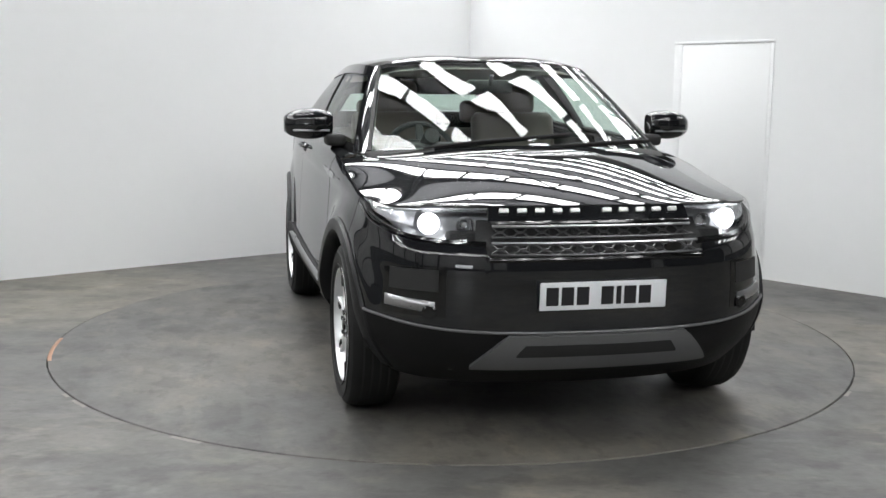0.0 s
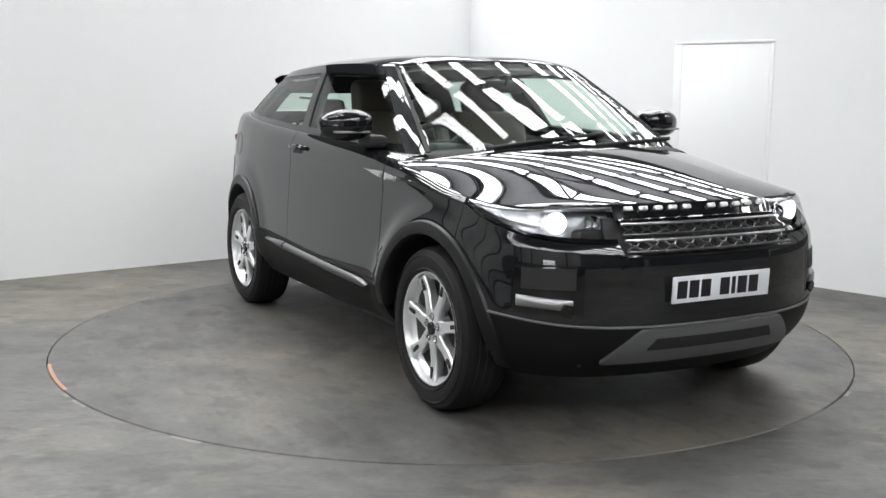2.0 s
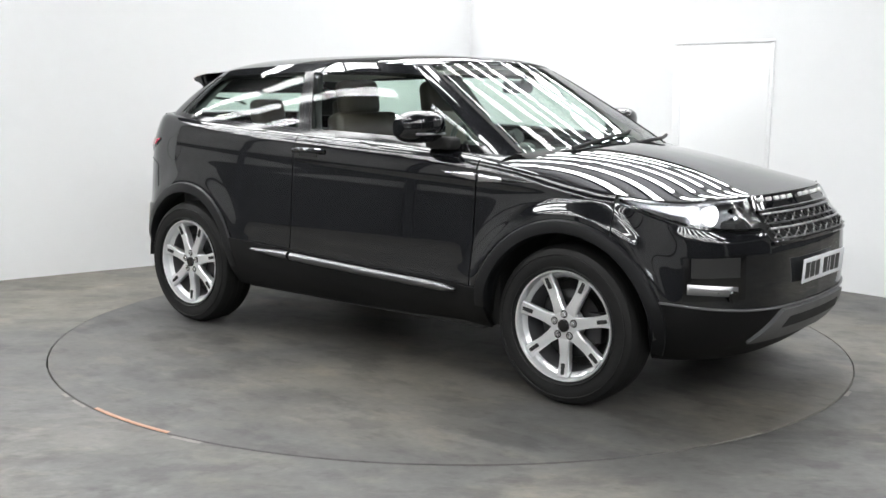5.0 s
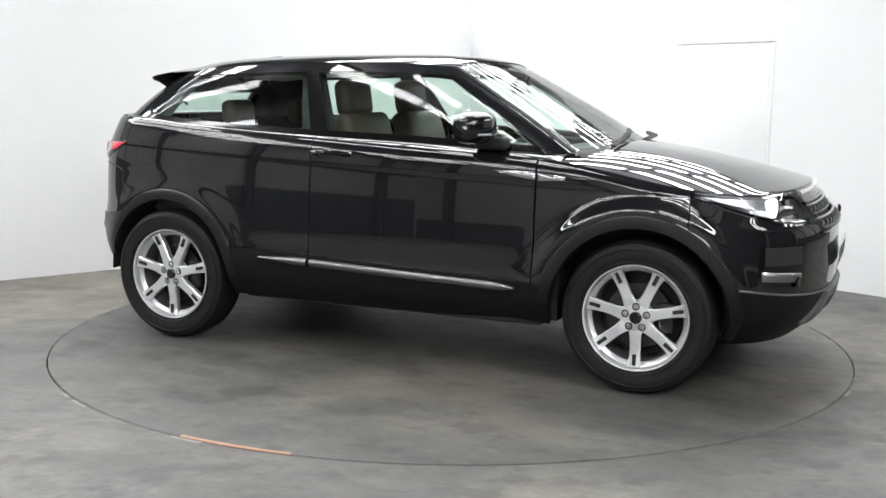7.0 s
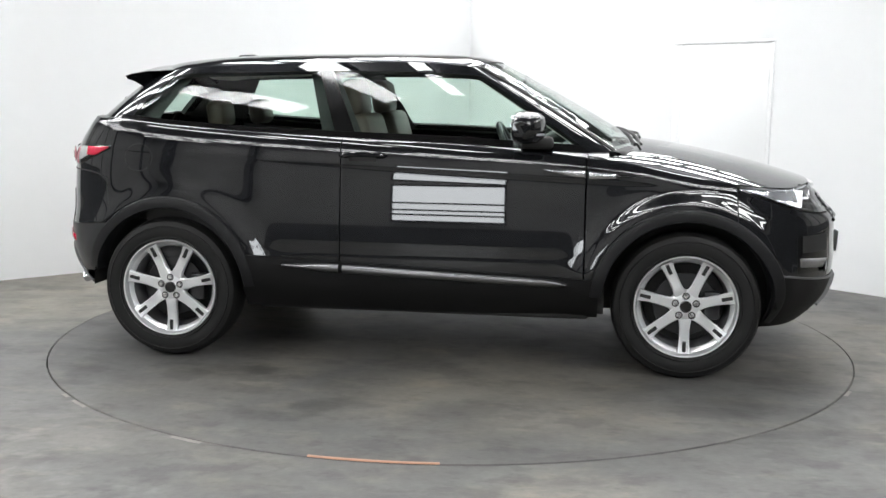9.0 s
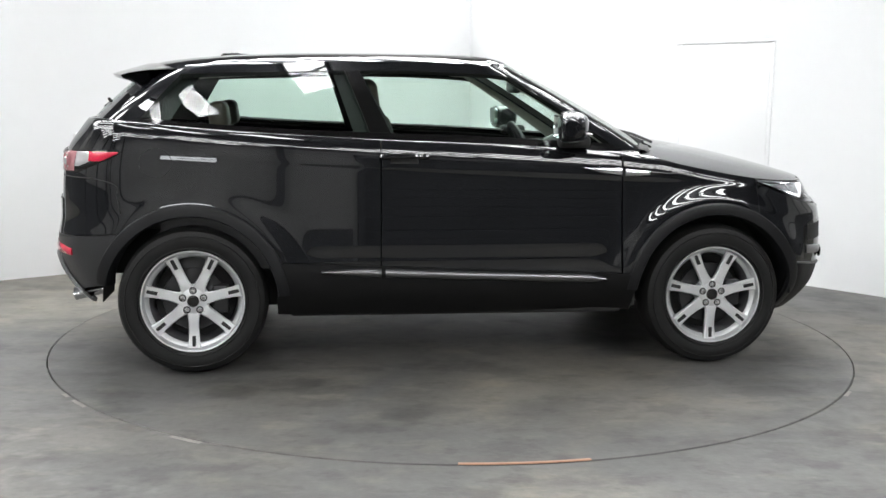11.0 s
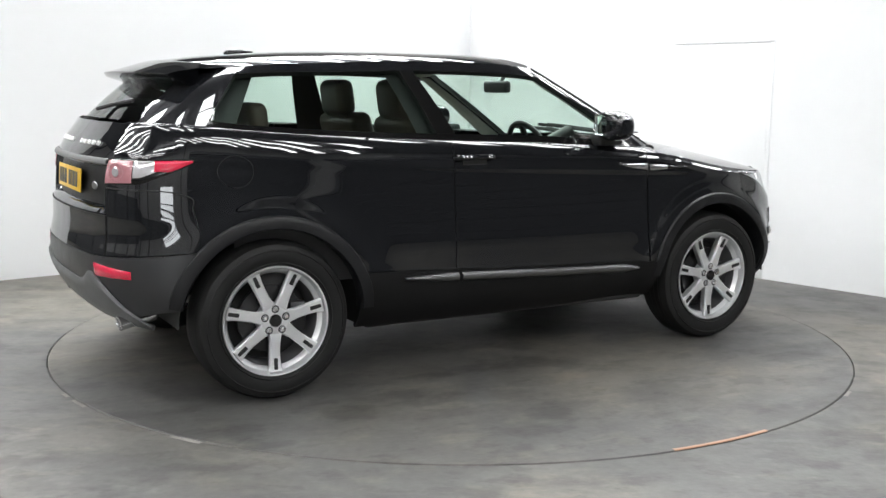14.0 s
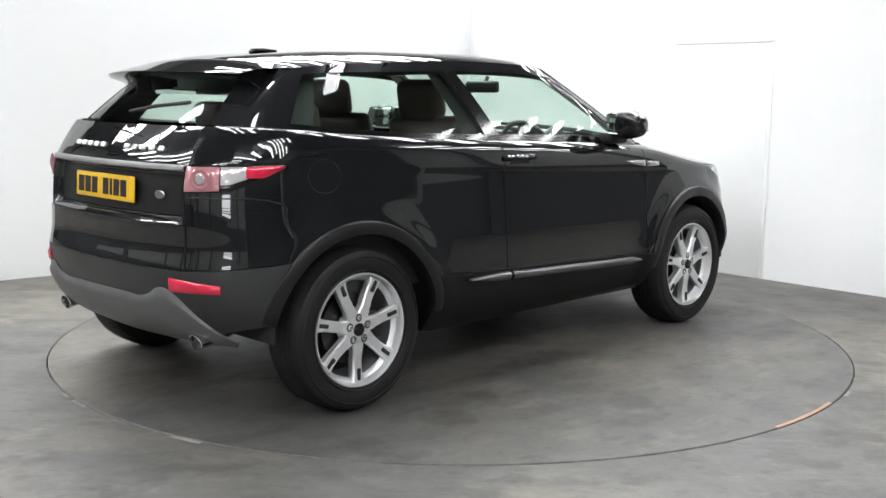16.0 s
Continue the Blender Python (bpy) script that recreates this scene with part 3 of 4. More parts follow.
part("bulkhead", box_bm(.88, .93, -.84, .84, .3, 1.07), MATTE, car)

# ---- bonnet ----
U_COWL = u_at_x(.93)
CENTRE = Spline([(1.11, 0, 1.148), (1.3, 0, 1.130), (1.5, 0, 1.09), (1.75, 0, 1.035), (1.93, 0, .993), (2.0, 0, .972), (2.035, 0, .957)])
U_CORN = u_front(.72)


def bonnet_grid(n=72):
    """Crowned sheet from the wing edge to the centre line; its nose follows the body's front outline."""
    def nose(q):
        u = U_CORN * q
        return belt(u, top_z(u))
    ts = np.linspace(0, 1, 41)
    # low-order curves keep the sheet free of ripples
    us = [U_COWL + (U_CORN - U_COWL) * t for t in ts]
    edge = np.polyfit(ts, np.array([belt(u, top_z(u)) for u in us]), 4)
    mid = np.polyfit(ts, np.array([CENTRE(t) for t in ts]), 3)
    tip, corner = CENTRE(1), belt(U_CORN, top_z(U_CORN))
    model = np.array([(tip[0] + (corner[0] - tip[0]) * q * q, corner[1] * q, tip[2] + (corner[2] - tip[2]) * q ** 2.3) for q in ts])
    fix = np.polyfit(ts, np.array([nose(q) for q in ts]) - model, 4)
    P = np.empty((n, n, 3))
    for i in range(n):
        t = i / (n - 1)
        e = sum(edge[k] * t ** (4 - k) for k in range(5))
        c = sum(mid[k] * t ** (3 - k) for k in range(4))
        for j in range(n):
            q = 1 - j / (n - 1)
            p = np.array((c[0] + (e[0] - c[0]) * q * q, e[1] * q, c[2] + (e[2] - c[2]) * q ** 2.3))
            P[i, j] = p + sum(fix[k] * q ** (4 - k) for k in range(5)) * t ** 4
    P[:, -1, 1] = 0
    return P


BP = bonnet_grid(72)
BON = np.concatenate([BP, mirror(BP)[:, ::-1][:, 1:]], axis=1)
sheet("bonnet", BON, PAINT, car, .01, "glossy black bonnet with a raised centre", ref=(0, 0, 1), angle=60)

# ---- cabin ----
BASE = Spline([(1.12, 0, 1.128), (1.09, .35, 1.126), (1.01, .62, 1.118), (.93, .765, 1.108), (.6, .822, 1.122), (.15, .838, 1.148), (-.45, .842, 1.166), (-.9, .835, 1.185),
               (-1.35, .81, 1.214), (-1.58, .765, 1.238), (-1.76, .665, 1.25), (-1.87, .40, 1.252), (-1.89, 0, 1.252)])
ROOF = Spline([(.32, 0, 1.568), (.305, .30, 1.563), (.275, .50, 1.549), (.23, .585, 1.532), (.05, .615, 1.545), (-.25, .625, 1.552), (-.6, .622, 1.549), (-.95, .612, 1.533),
               (-1.22, .595, 1.520), (-1.36, .575, 1.505), (-1.48, .51, 1.497), (-1.58, .30, 1.516), (-1.61, 0, 1.524)])
KN = BASE.p.shape[0]
BASE = Spline(BASE.p, np.linspace(0, 1, KN))
ROOF = Spline(ROOF.p, np.linspace(0, 1, KN))


def cabin(u, v, off=0.0):
    s, a = (1 if u >= 0 else -1), min(abs(u), 1.0)
    b, t = BASE(a), ROOF(a)
    p = b + (t - b) * v
    # outward bow of the glass
    c = BASE(max(a - .01, 0)) - BASE(min(a + .01, 1))
    n = np.cross(c, t - b)
    n /= np.linalg.norm(n)
    if n[0] * p[0] * .4 + n[1] * p[1] < 0:
        n = -n
    if a < 1e-3 or a > 1 - 1e-3:
        n[1] = 0
    p = p + n * (.045 * v * (1 - v) * (1 if 3 / 12 <= a <= 10 / 12 else .78) + off)
    return np.array((p[0], -s * p[1], p[2]))


def cabin_patch(u0, u1, v0, v1, nu, nv, off=0.0):
    return np.array([[cabin(u0 + (u1 - u0) * i / (nu - 1), v0 + (v1 - v0) * j / (nv - 1), off) for j in range(nv)] for i in range(nu)])


K = 1 / 12
A0, A1 = 2.72 * K, 3.35 * K        # A pillar
B0, B1 = 5.80 * K, 5.99 * K        # B pillar
C0, C1 = 9.05 * K, 10.55 * K       # C pillar
V0, V1 = .075, .868
both("a_pillar", cabin_patch(A0, A1, 0, 1, 8, 14), PAINT, car, .03)
# rounded ledge between flank and glass
LEDGE = []
for i in range(70):
    a = A1 * .9 + (C1 - A1 * .9) * i / 69
    q = cabin(a, -.01, .004)
    u = u_at_x(q[0]) if a < 10 * K else u_rear(abs(q[1]))
    e = belt(u, top_z(u) - .004)
    LEDGE.append([e + (q - e) * f + np.array((0, 0, .006 * math.sin(math.pi * f))) for f in (0, .25, .5, .75, 1)])
both("waist_moulding", np.array(LEDGE), PAINT, car, 0)
both("b_pillar", cabin_patch(B0, B1, V0, V1, 5, 12, .003), GLOSS, car, .03)
both("c_pillar", cabin_patch(C0, C1, 0, 1, 18, 14), PAINT, car, .03)
both("window_rail", cabin_patch(A1, C0, V1, 1.0, 60, 5), PAINT, car, .03)
both("waist_trim", cabin_patch(A1, C0, -.02, V0, 60, 4, .002), GLOSS, car, .02)
windscreen = sheet("windscreen", cabin_patch(-A0, A0, .02, .985, 40, 20, -.002), GLASS, car, 0, "raked windscreen of green-tinted glass")
WIN = both("door_window", cabin_patch(A1, B0, V0, V1, 40, 12, -.004), GLASS, car, 0, "green-tinted side window")
WIN += both("quarter_window", cabin_patch(B1, C0, V0, V1, 40, 12, -.004), PRIVACY, car, 0, "dark tinted rear side window")
P = np.array([[cabin(math.copysign(1, s) * (1 - abs(s) * (1 - C1)), .03 + .93 * j / 11, -.003) for j in range(12)] for s in np.linspace(-1, 1, 36)])
sheet("rear_window", P, PRIVACY, car, 0, "dark tinted rear window")
both("screen_trim", cabin_patch(A0 - .006, A0 + .006, .02, .98, 3, 12, .005), MATTE, car, .01)


def roof_grid():
    n, m = 60, 17
    zc = Spline([1.568, 1.592, 1.603, 1.607, 1.602, 1.584, 1.564, 1.546, 1.524], [-.33, -.15, .05, .35, .75, 1.1, 1.35, 1.5, 1.64])
    P = []
    for i in range(n):
        a = i / (n - 1)
        e = ROOF(a)
        row = []
        for j in range(m):
            s = j / (m - 1)
            row.append((e, s))
        P.append(row)
    Q = np.empty((n, m, 3))
    for i in range(n):
        for j in range(m):
            e, s = P[i][j]
            # from the edge towards the centre line at a shared station
            xc = .32 + (-1.61 - .32) * (i / (n - 1))
            c = np.array((xc, 0, zc(-xc)))
            p = e + (c - e) * s
            q = 1 - s
            lift = (c[2] - e[2]) * ((1 - q ** 3.4) - s)
            p[2] += max(lift, 0)
            Q[i, j] = (p[0], -p[1], p[2])
    return Q


RG = roof_grid()
sheet("roof", np.concatenate([RG, mirror(RG)[:, ::-1][:, 1:]], axis=1), PAINT, car, .02, ref=(0, 0, 1), angle=60)

# rear spoiler
SP = []
for s in np.linspace(-1, 1, 41):
    y = s * .56
    a = abs(s)
    x_tip = -1.81 + .11 * a ** 2.4
    x_root = -1.52 + .10 * a ** 3
    zr = 1.546 - .045 * a ** 2
    zt = 1.486 - .014 * a ** 2
    row = [(x_root, y, zr), (x_root - .10, y, zr + .002 - .008), ((x_root + x_tip) / 2, y, (zr + zt) / 2 + .010), (x_tip + .04, y, zt + .008), (x_tip, y, zt - .004),
           (x_tip + .012, y, zt - .022), (x_tip + .08, y, zt - .042), (x_root - .12, y, zt - .085 - .01 * a)]
    SP.append(row)
spo = grid_bm(np.array(SP))
bmesh.ops.holes_fill(spo, edges=[e for e in spo.edges if e.is_boundary])
part("rear_spoiler", spo, PAINT, car, angle=50)
fin = box_bm(-.075, .075, -.02, .02, 0, .026, .010, 3)
for v in fin.verts:
    if v.co.z > .02:
        v.co.x = v.co.x * .62 - .02
fin.transform(pose(-1.17, 0, 1.577, 0, -3))
part("roof_aerial", fin, GLOSS, car, "small black shark-fin aerial")


# ---- wheels ----
def wheel_thing():
    w = new("wheel", None)
    w.parent = car
    prof = [(.252, -.10), (.285, -.113), (.325, -.114), (.350, -.100), (.362, -.075), (.366, -.03), (.366, .03), (.362, .075), (.350, .1), (.325, .113), (.285, .113), (.252, .1)]
    tyre = part("tyre", lathe_bm(prof, 72), RUBBER, w, "black rubber tyre with a grooved tread")
    for y in (-.055, -.018, .018, .055):
        part("tread_groove", lathe_bm([(.3675, y - .0045), (.3668, y), (.3675, y + .0045)], 60), MATTE, tyre)
    blocks = []
    for k in range(54):
        for e in (-1, 1):
            b = box_bm(.340, .3655, -.012, .012, -.0135, .0135)
            b.transform(Matrix.Rotation(2 * math.pi * (k + .25 * e) / 54, 4, "Y") @ Matrix.Translation((0, .0965 * e, 0)) @ Matrix.Rotation(-.20 * e, 4, "Z"))
            blocks.append(b)
    part("tread_blocks", join_bm(*blocks), RUBBER, tyre, smooth=False)
    for r in (.268, .325):
        part("sidewall_ridge", lathe_bm([(r - .004, -.1125), (r, -.1175), (r + .004, -.1125)], 60), RUBBER, tyre)
    part("rim_barrel", lathe_bm([(.205, .09), (.212, -.03), (.2155, -.058)], 60), BARREL, w, "shaded grey inner barrel")
    rim = part("rim", lathe_bm([(.2155, -.050), (.224, -.064), (.236, -.074), (.2425, -.098), (.246, -.107), (.252, -.108), (.2545, -.100), (.250, .1)], 72), ALLOY, w, "seven-spoke silver alloy rim")
    for k in range(7):
        a = radians(-90 + k * 360 / 7)
        # a spoke: waisted bar with a slot near the rim
        rows = []
        for r, hw, y in ((.050, .038, -.082), (.075, .030, -.089), (.11, .0255, -.087), (.150, .0255, -.083), (.19, .027, -.085), (.222, .031, -.090), (.236, .034, -.094)):
            rows.append([(r, y + .045, -hw * .75), (r, y + .008, -hw), (r, y, -hw + .006), (r, y, hw - .006), (r, y + .008, hw), (r, y + .045, hw * .75)])
        sb = grid_bm(np.array(rows))
        sb.transform(Matrix.Rotation(-a, 4, "Y"))
        part("spoke", sb, ALLOY, rim, angle=30)
        # black block on the spoke stands in for the shade in its slot
        slot = box_bm(.176, .229, -.0925, -.080, -.0088, .0088, .002)
        slot.transform(Matrix.Rotation(-a, 4, "Y"))
        part("slot_shade", slot, MATTE, rim)
    part("hub", lathe_bm([(0, -.088), (.055, -.088), (.068, -.084), (.078, -.07), (.078, -.03)], 40), ALLOY, rim)
    part("centre_cap", lathe_bm([(0, -.100), (.024, -.099), (.029, -.094), (.030, -.086)], 32), GLOSS, w, "black centre cap")
    for k in range(5):
        a = radians(90 + 72 * k)
        nb = lathe_bm([(0, -.100), (.009, -.1), (.0115, -.096), (.0115, -.085)], 6)
        nb.transform(Matrix.Translation((.053 * math.cos(a), 0, .053 * math.sin(a))))
        part("wheel_nut", nb, CHROME, w)
        # flat black ring for the shade in the recess round each nut
        rb = lathe_bm([(.0125, -.0895), (.0185, -.0885)], 16)
        rb.transform(Matrix.Translation((.053 * math.cos(a), 0, .053 * math.sin(a))))
        part("nut_shade_ring", rb, MATTE, w)
    part("brake_disc", lathe_bm([(.06, -.02), (.155, -.02), (.158, -.012), (.155, 0), (.06, 0)], 48), DISC, w)
    part("caliper", box_bm(.09, .17, -.045, .01, -.07, .07, .012, 2), DISC, w)
    part("wheel_back", lathe_bm([(0, .04), (.2, .04), (.205, .09)], 40), MATTE, w)
    return w


wheel = wheel_thing()
wheel.matrix_basis = pose(AXLE_F, -.812, HUB_Z + .006)
for x, y, rz in ((AXLE_R, -.815, 0), (AXLE_F, .812, 180), (AXLE_R, .815, 180)):
    w2 = copy_thing(wheel, pose(x, y, HUB_Z + .006, 0, 0, rz))
    w2.parent = car

# ---- car: front details ----
def on_belt(name, u0, u1, z0, z1, off, mat, parent, depth=.012, nu=10, nv=5, label="", edge=.006):
    """A raised plate that follows the body between two heights."""
    f0 = z0 if callable(z0) else (lambda u: z0)
    f1 = z1 if callable(z1) else (lambda u: z1)
    P = patch(u0, u1, f0, f1, nu, nv, off, edge)
    ob = sheet(name, P, mat, parent, depth, label)
    return ob


def belt_tube(us, zs, off, r, n=6):
    return tube_bm([belt(u, z, off) for u, z in zip(us, zs)], r, n)


U_G = u_front(.445)
grille = new("grille")
grille.parent = car
tagged(grille, label="black radiator grille with two satin mesh bars")
on_belt("grille_back", -U_G - .012, U_G + .012, .760, lambda u: .904, -.035, MATTE, grille, .01, 40, 6, edge=0)
fr = []
for z, r in ((.897, .010), (.768, .011)):
    us = np.linspace(-U_G, U_G, 41)
    fr.append(belt_tube(us, [z - .004 * abs(u / U_G) ** 3 for u in us], .0, r, 8))
on_belt("bonnet_lip", -U_LAMP_IN, U_LAMP_IN, .903, lambda u: top_z(u) + .001, .0, PAINT, car, .012, 40, 4, edge=0)
part("grille_frame", join_bm(*fr), GLOSS, grille)
for zc in (.865, .805):
    us = np.linspace(-U_G * .985, U_G * .985, 81)
    for dz, r, m in ((.021, .0058, SATIN), (-.019, .0040, GRILLE)):
        part("grille_bar", belt_tube(us, [zc + dz] * 81, .012, r), m, grille, "satin silver bar" if dz > 0 else "")
    # row of six-sided openings under the bar
    zig = np.linspace(-U_G * .98, U_G * .98, 41)
    part("mesh_strip", belt_tube(zig, [zc + (.017 if i % 4 < 2 else .001) for i in range(41)], .008, .0040, 5), GRILLE, grille, "zigzag dark silver mesh")
    part("mesh_strip", belt_tube(zig, [zc - (.016 if i % 4 < 2 else .003) for i in range(41)], .007, .0032, 5), GRILLE, grille)
for k in range(-4, 5):
    part("upright", belt_tube([U_G * k / 4.6] * 4, np.linspace(.774, .895, 4), -.004, .004), MATTE, grille)
oval = lathe_bm([(0, -.006), (.030, -.006), (.034, 0)], 28)
oval.transform(Matrix.Translation(belt(-u_front(.30), .809, .024)) @ pose(0, 0, 0, 0, 0, 102) @ Matrix.Diagonal((1.25, 1, .62, 1)))
part("oval_badge", oval, GLOSS, grille, "dark oval badge")

# silver blocks in place of lettering on the bonnet's lip
for y in (-.36, -.288, -.216, -.144, -.072, .062, .134, .206, .278, .350):
    p = belt(math.copysign(u_front(abs(y)), -y), .952)
    b = box_bm(-.006, .007, -.019, .019, -.009, .009, .003)
    b.transform(Matrix.Translation((p[0] + .015, y, .943)) @ pose(0, 0, 0, 0, -24, -math.degrees(math.atan2(y, 2.6)) * -1))
    part("lettering_block", b, LETTER, car, "small silver lettering block")

# headlamps
UI, UO = U_LAMP_IN + .001, U_LAMP_OUT - .002


def lamp_hi(u):
    return top_z(u) - .006


def lamp_thing(sg):
    lamp = new("headlight")
    lamp.parent = car
    tagged(lamp, label="swept-back headlight, switched on, behind a clear lens")

    def s(P):
        return P if sg > 0 else mirror(P)
    sheet("housing", s(patch(UI, UO, lambda u: lamp_lo(u) - .012, lamp_hi, 30, 7, -.085)), DRL, lamp, .006)
    sheet("bezel", s(patch(UI, UO, lambda u: lamp_lo(u), lambda u: lamp_lo(u) + .012, 30, 3, -.012)), GLOSS, lamp, .02)
    sheet("brow", s(patch(UI, UO, lambda u: lamp_hi(u) - .008, lamp_hi, 30, 3, -.012)), DRL, lamp, .02, "bright reflector strip")
    sheet("side_reflector", s(patch(UI + (UO - UI) * .48, UO - .006, lambda u: lamp_lo(u) + (lamp_hi(u) - lamp_lo(u)) * .35, lambda u: lamp_hi(u) - .016, 20, 4, -.03)), DRL, lamp, .006, "ribbed silver reflector")
    for f, r, mat, nm in ((.40, .041, BEAM, "lit_bulb"), (.15, .034, DRL, "reflector_bowl")):
        u = UI + (UO - UI) * f
        z = (lamp_lo(u) + lamp_hi(u)) / 2 - .003
        c, e = Vector(belt(u, z, -.07)), Vector(belt(u, z, .03))
        d = ((e - c).normalized() * .45 + Vector((1, 0, 0))).normalized()
        m = Matrix.Translation(c) @ d.to_track_quat("Z", "Y").to_matrix().to_4x4()
        if sg < 0:
            m = Matrix.Diagonal((1, -1, 1, 1)) @ m
        b = lathe_bm([(r * .45, .004), (r * .42, .010), (r * .3, .016), (0, .019)], 24, "z")
        b.transform(m)
        part(nm, b, mat, lamp)
        rb = lathe_bm([(r * .44, .0), (r * .95, .018), (r * 1.05, .040), (r * 1.10, .040), (r * 1.0, .016), (r * .8, -.002)], 28, "z")
        rb.transform(m)
        # ring round the lit bulb glows to imitate glare
        part("bulb_ring", rb, GLOW if mat == BEAM else CHROME, lamp)
    sheet("lens", s(patch(UI, UO, lambda u: lamp_lo(u), lamp_hi, 34, 8, .002)), LENS, lamp, 0, "clear lens cover")


lamp_thing(1)
lamp_thing(-1)

# fog lamp pockets with silver blades
U0, U1 = u_front(.60), u_at_x(1.86)
for sg in (1, -1):
    def s(P, sg=sg):
        return P if sg > 0 else mirror(P)
    pocket = sheet("fog_pocket", s(patch(U0, U1, lambda u: .535, lambda u: .735 - .02 * (u - U0) / (U1 - U0), 14, 8, .003, .002)), GLOSS, car, .004, "black fog lamp pocket")
    sheet("pocket_back", s(patch(U0 + .006, U1 - .006, lambda u: .635, lambda u: .718, 10, 4, .005)), MATTE, pocket, .003)
    sheet("blade", s(patch(U0 + .008, U1 - .003, lambda u: .568 - .02 * (1 - (u - U0) / (U1 - U0)), lambda u: .612 - .02 * (1 - (u - U0) / (U1 - U0)), 14, 5, .016, .007)), SATIN, pocket, .012, "satin silver blade")
    b = lathe_bm([(.026, 0), (.03, .006), (.022, .012), (0, .010)], 20, "z")
    c = belt(U0 + .012, .555, .006)
    b.transform(Matrix.Translation(c) @ Vector((1, -.35, 0)).to_track_quat("Z", "Y").to_matrix().to_4x4())
    if sg < 0:
        b.transform(Matrix.Diagonal((1, -1, 1, 1)))
    part("fog_lamp", b, GLOSS, pocket)
us = np.linspace(-U_ARCHF, U_ARCHF, 61)
part("bumper_crease", belt_tube(us, [clad_line(u) + .002 for u in us], .006, .006, 6), SKID, car, "thin grey moulding line")


# number plates with plain bars in place of the characters
def plate(x, z, mat, sign, tilt, name, label):
    root = new(name)
    root.parent = car
    root.matrix_basis = pose(x, 0, z, 0, tilt * sign, 0 if sign > 0 else 180)
    tagged(root, label=label)
    part("plate_board", box_bm(-.006, 0, -.26, .26, -.0555, .0555, .003), mat, root)
    y = .195 if sign > 0 else .195
    for w in (.05, .05, .02, .05, None, .05, .05, .05):
        if w is None:
            y -= .038
            continue
        part("character_bar", box_bm(0, .0012, y - w, y, -.036, .036), INK, root, smooth=False)
        y -= w + .012
    return root


plate(2.168, .628, PLATE_W, 1, 3, "front_plate", "white number plate with dark bars")

# ---- car: sides ----
for sg in (1, -1):
    def s(P, sg=sg):
        return P if sg > 0 else mirror(P)
    ua, ub, uc = u_at_x(1.13), u_at_x(.832), u_at_x(.62)
    um = u_at_x(.97)

    def vent_lo(u):
        return .986 + .010 * (u - ub) / (ua - ub)

    def vent_hi(u):
        return 1.000 + .022 * (u - ua) / (ub - ua)
    sheet("wing_vent", s(patch(ua, um, vent_lo, vent_hi, 12, 4, .003, .003)), GLOSS, car, .006, "dark slim side vent")
    sheet("vent_trim", s(patch(um, ub - .0015, vent_lo, vent_hi, 10, 4, .007, .004)), VENT, car, .01, "satin silver vent trim")
    sheet("vent_trim", s(patch(ub + .0015, uc, lambda u: .992 + .034 * ((u - ub) / (uc - ub)) ** 1.6, lambda u: 1.026 + .004 * (u - ub) / (uc - ub), 14, 4, .007, .004)), VENT, car, .01, "satin silver vent trim")
    # handle
    h = new("door_handle")
    h.parent = car
    tagged(h, label="gloss black pull handle")
    us = np.linspace(u_at_x(-.175), u_at_x(-.405), 15)
    zs = [1.082 + .004 * math.sin(math.pi * i / 14) for i in range(15)]
    tb = tube_bm([belt(u, z, .036 * math.sin(math.pi * min(max((i - .0) / 14, .0), 1)) ** .35 - .002) for i, (u, z) in enumerate(zip(us, zs))], .013, 8, 1.0)
    if sg < 0:
        tb.transform(Matrix.Diagonal((1, -1, 1, 1)))
    part("grip", tb, PAINT, h)
    sheet("cup", s(patch(u_at_x(-.22), u_at_x(-.36), lambda u: 1.048, lambda u: 1.096, 12, 6, .0015)), MATTE, h, 0)
    # mirror
    mir = new("wing_mirror")
    mir.parent = car
    tagged(mir, label="gloss black wing mirror with a satin stripe")
    rows = []
    for k, f in enumerate(np.linspace(0, 1, 13)):
        y = -.862 - .238 * f
        e = math.sin(math.pi * min(max(.10 + f * .86, 0), 1)) ** .35
        ring = []
        for a in np.linspace(0, 2 * math.pi, 21):
            c, q = math.cos(a), math.sin(a)
            r = (abs(c) ** 3.2 + abs(q) ** 3.2) ** (-1 / 3.2)
            fx = .105 if c > 0 else .052
            ring.append((.535 + fx * e * r * c - .035 * f, y, 1.236 - .006 * f + .078 * e * r * q))
        rows.append(ring)
    mb = grid_bm(np.array(rows))
    bmesh.ops.holes_fill(mb, edges=[e for e in mb.edges if e.is_boundary])
    foot = box_bm(.50, .66, -.90, -.80, 1.125, 1.185, .02, 3)
    band = box_bm(.56, .622, -1.06, -.88, 1.197, 1.207, .003)
    glassb = box_bm(.474, .478, -1.075, -.885, 1.182, 1.292, .012, 3)
    for nm, b, mt, lb in (("shell", mb, PAINT, ""), ("foot", foot, MATTE, ""), ("stripe", band, SATIN, "thin satin indicator stripe"), ("mirror_pane", glassb, MIRROR, "silvered mirror pane")):
        if sg < 0:
            b.transform(Matrix.Diagonal((1, -1, 1, 1)))
        part(nm, b, mt, mir, lb, angle=45)

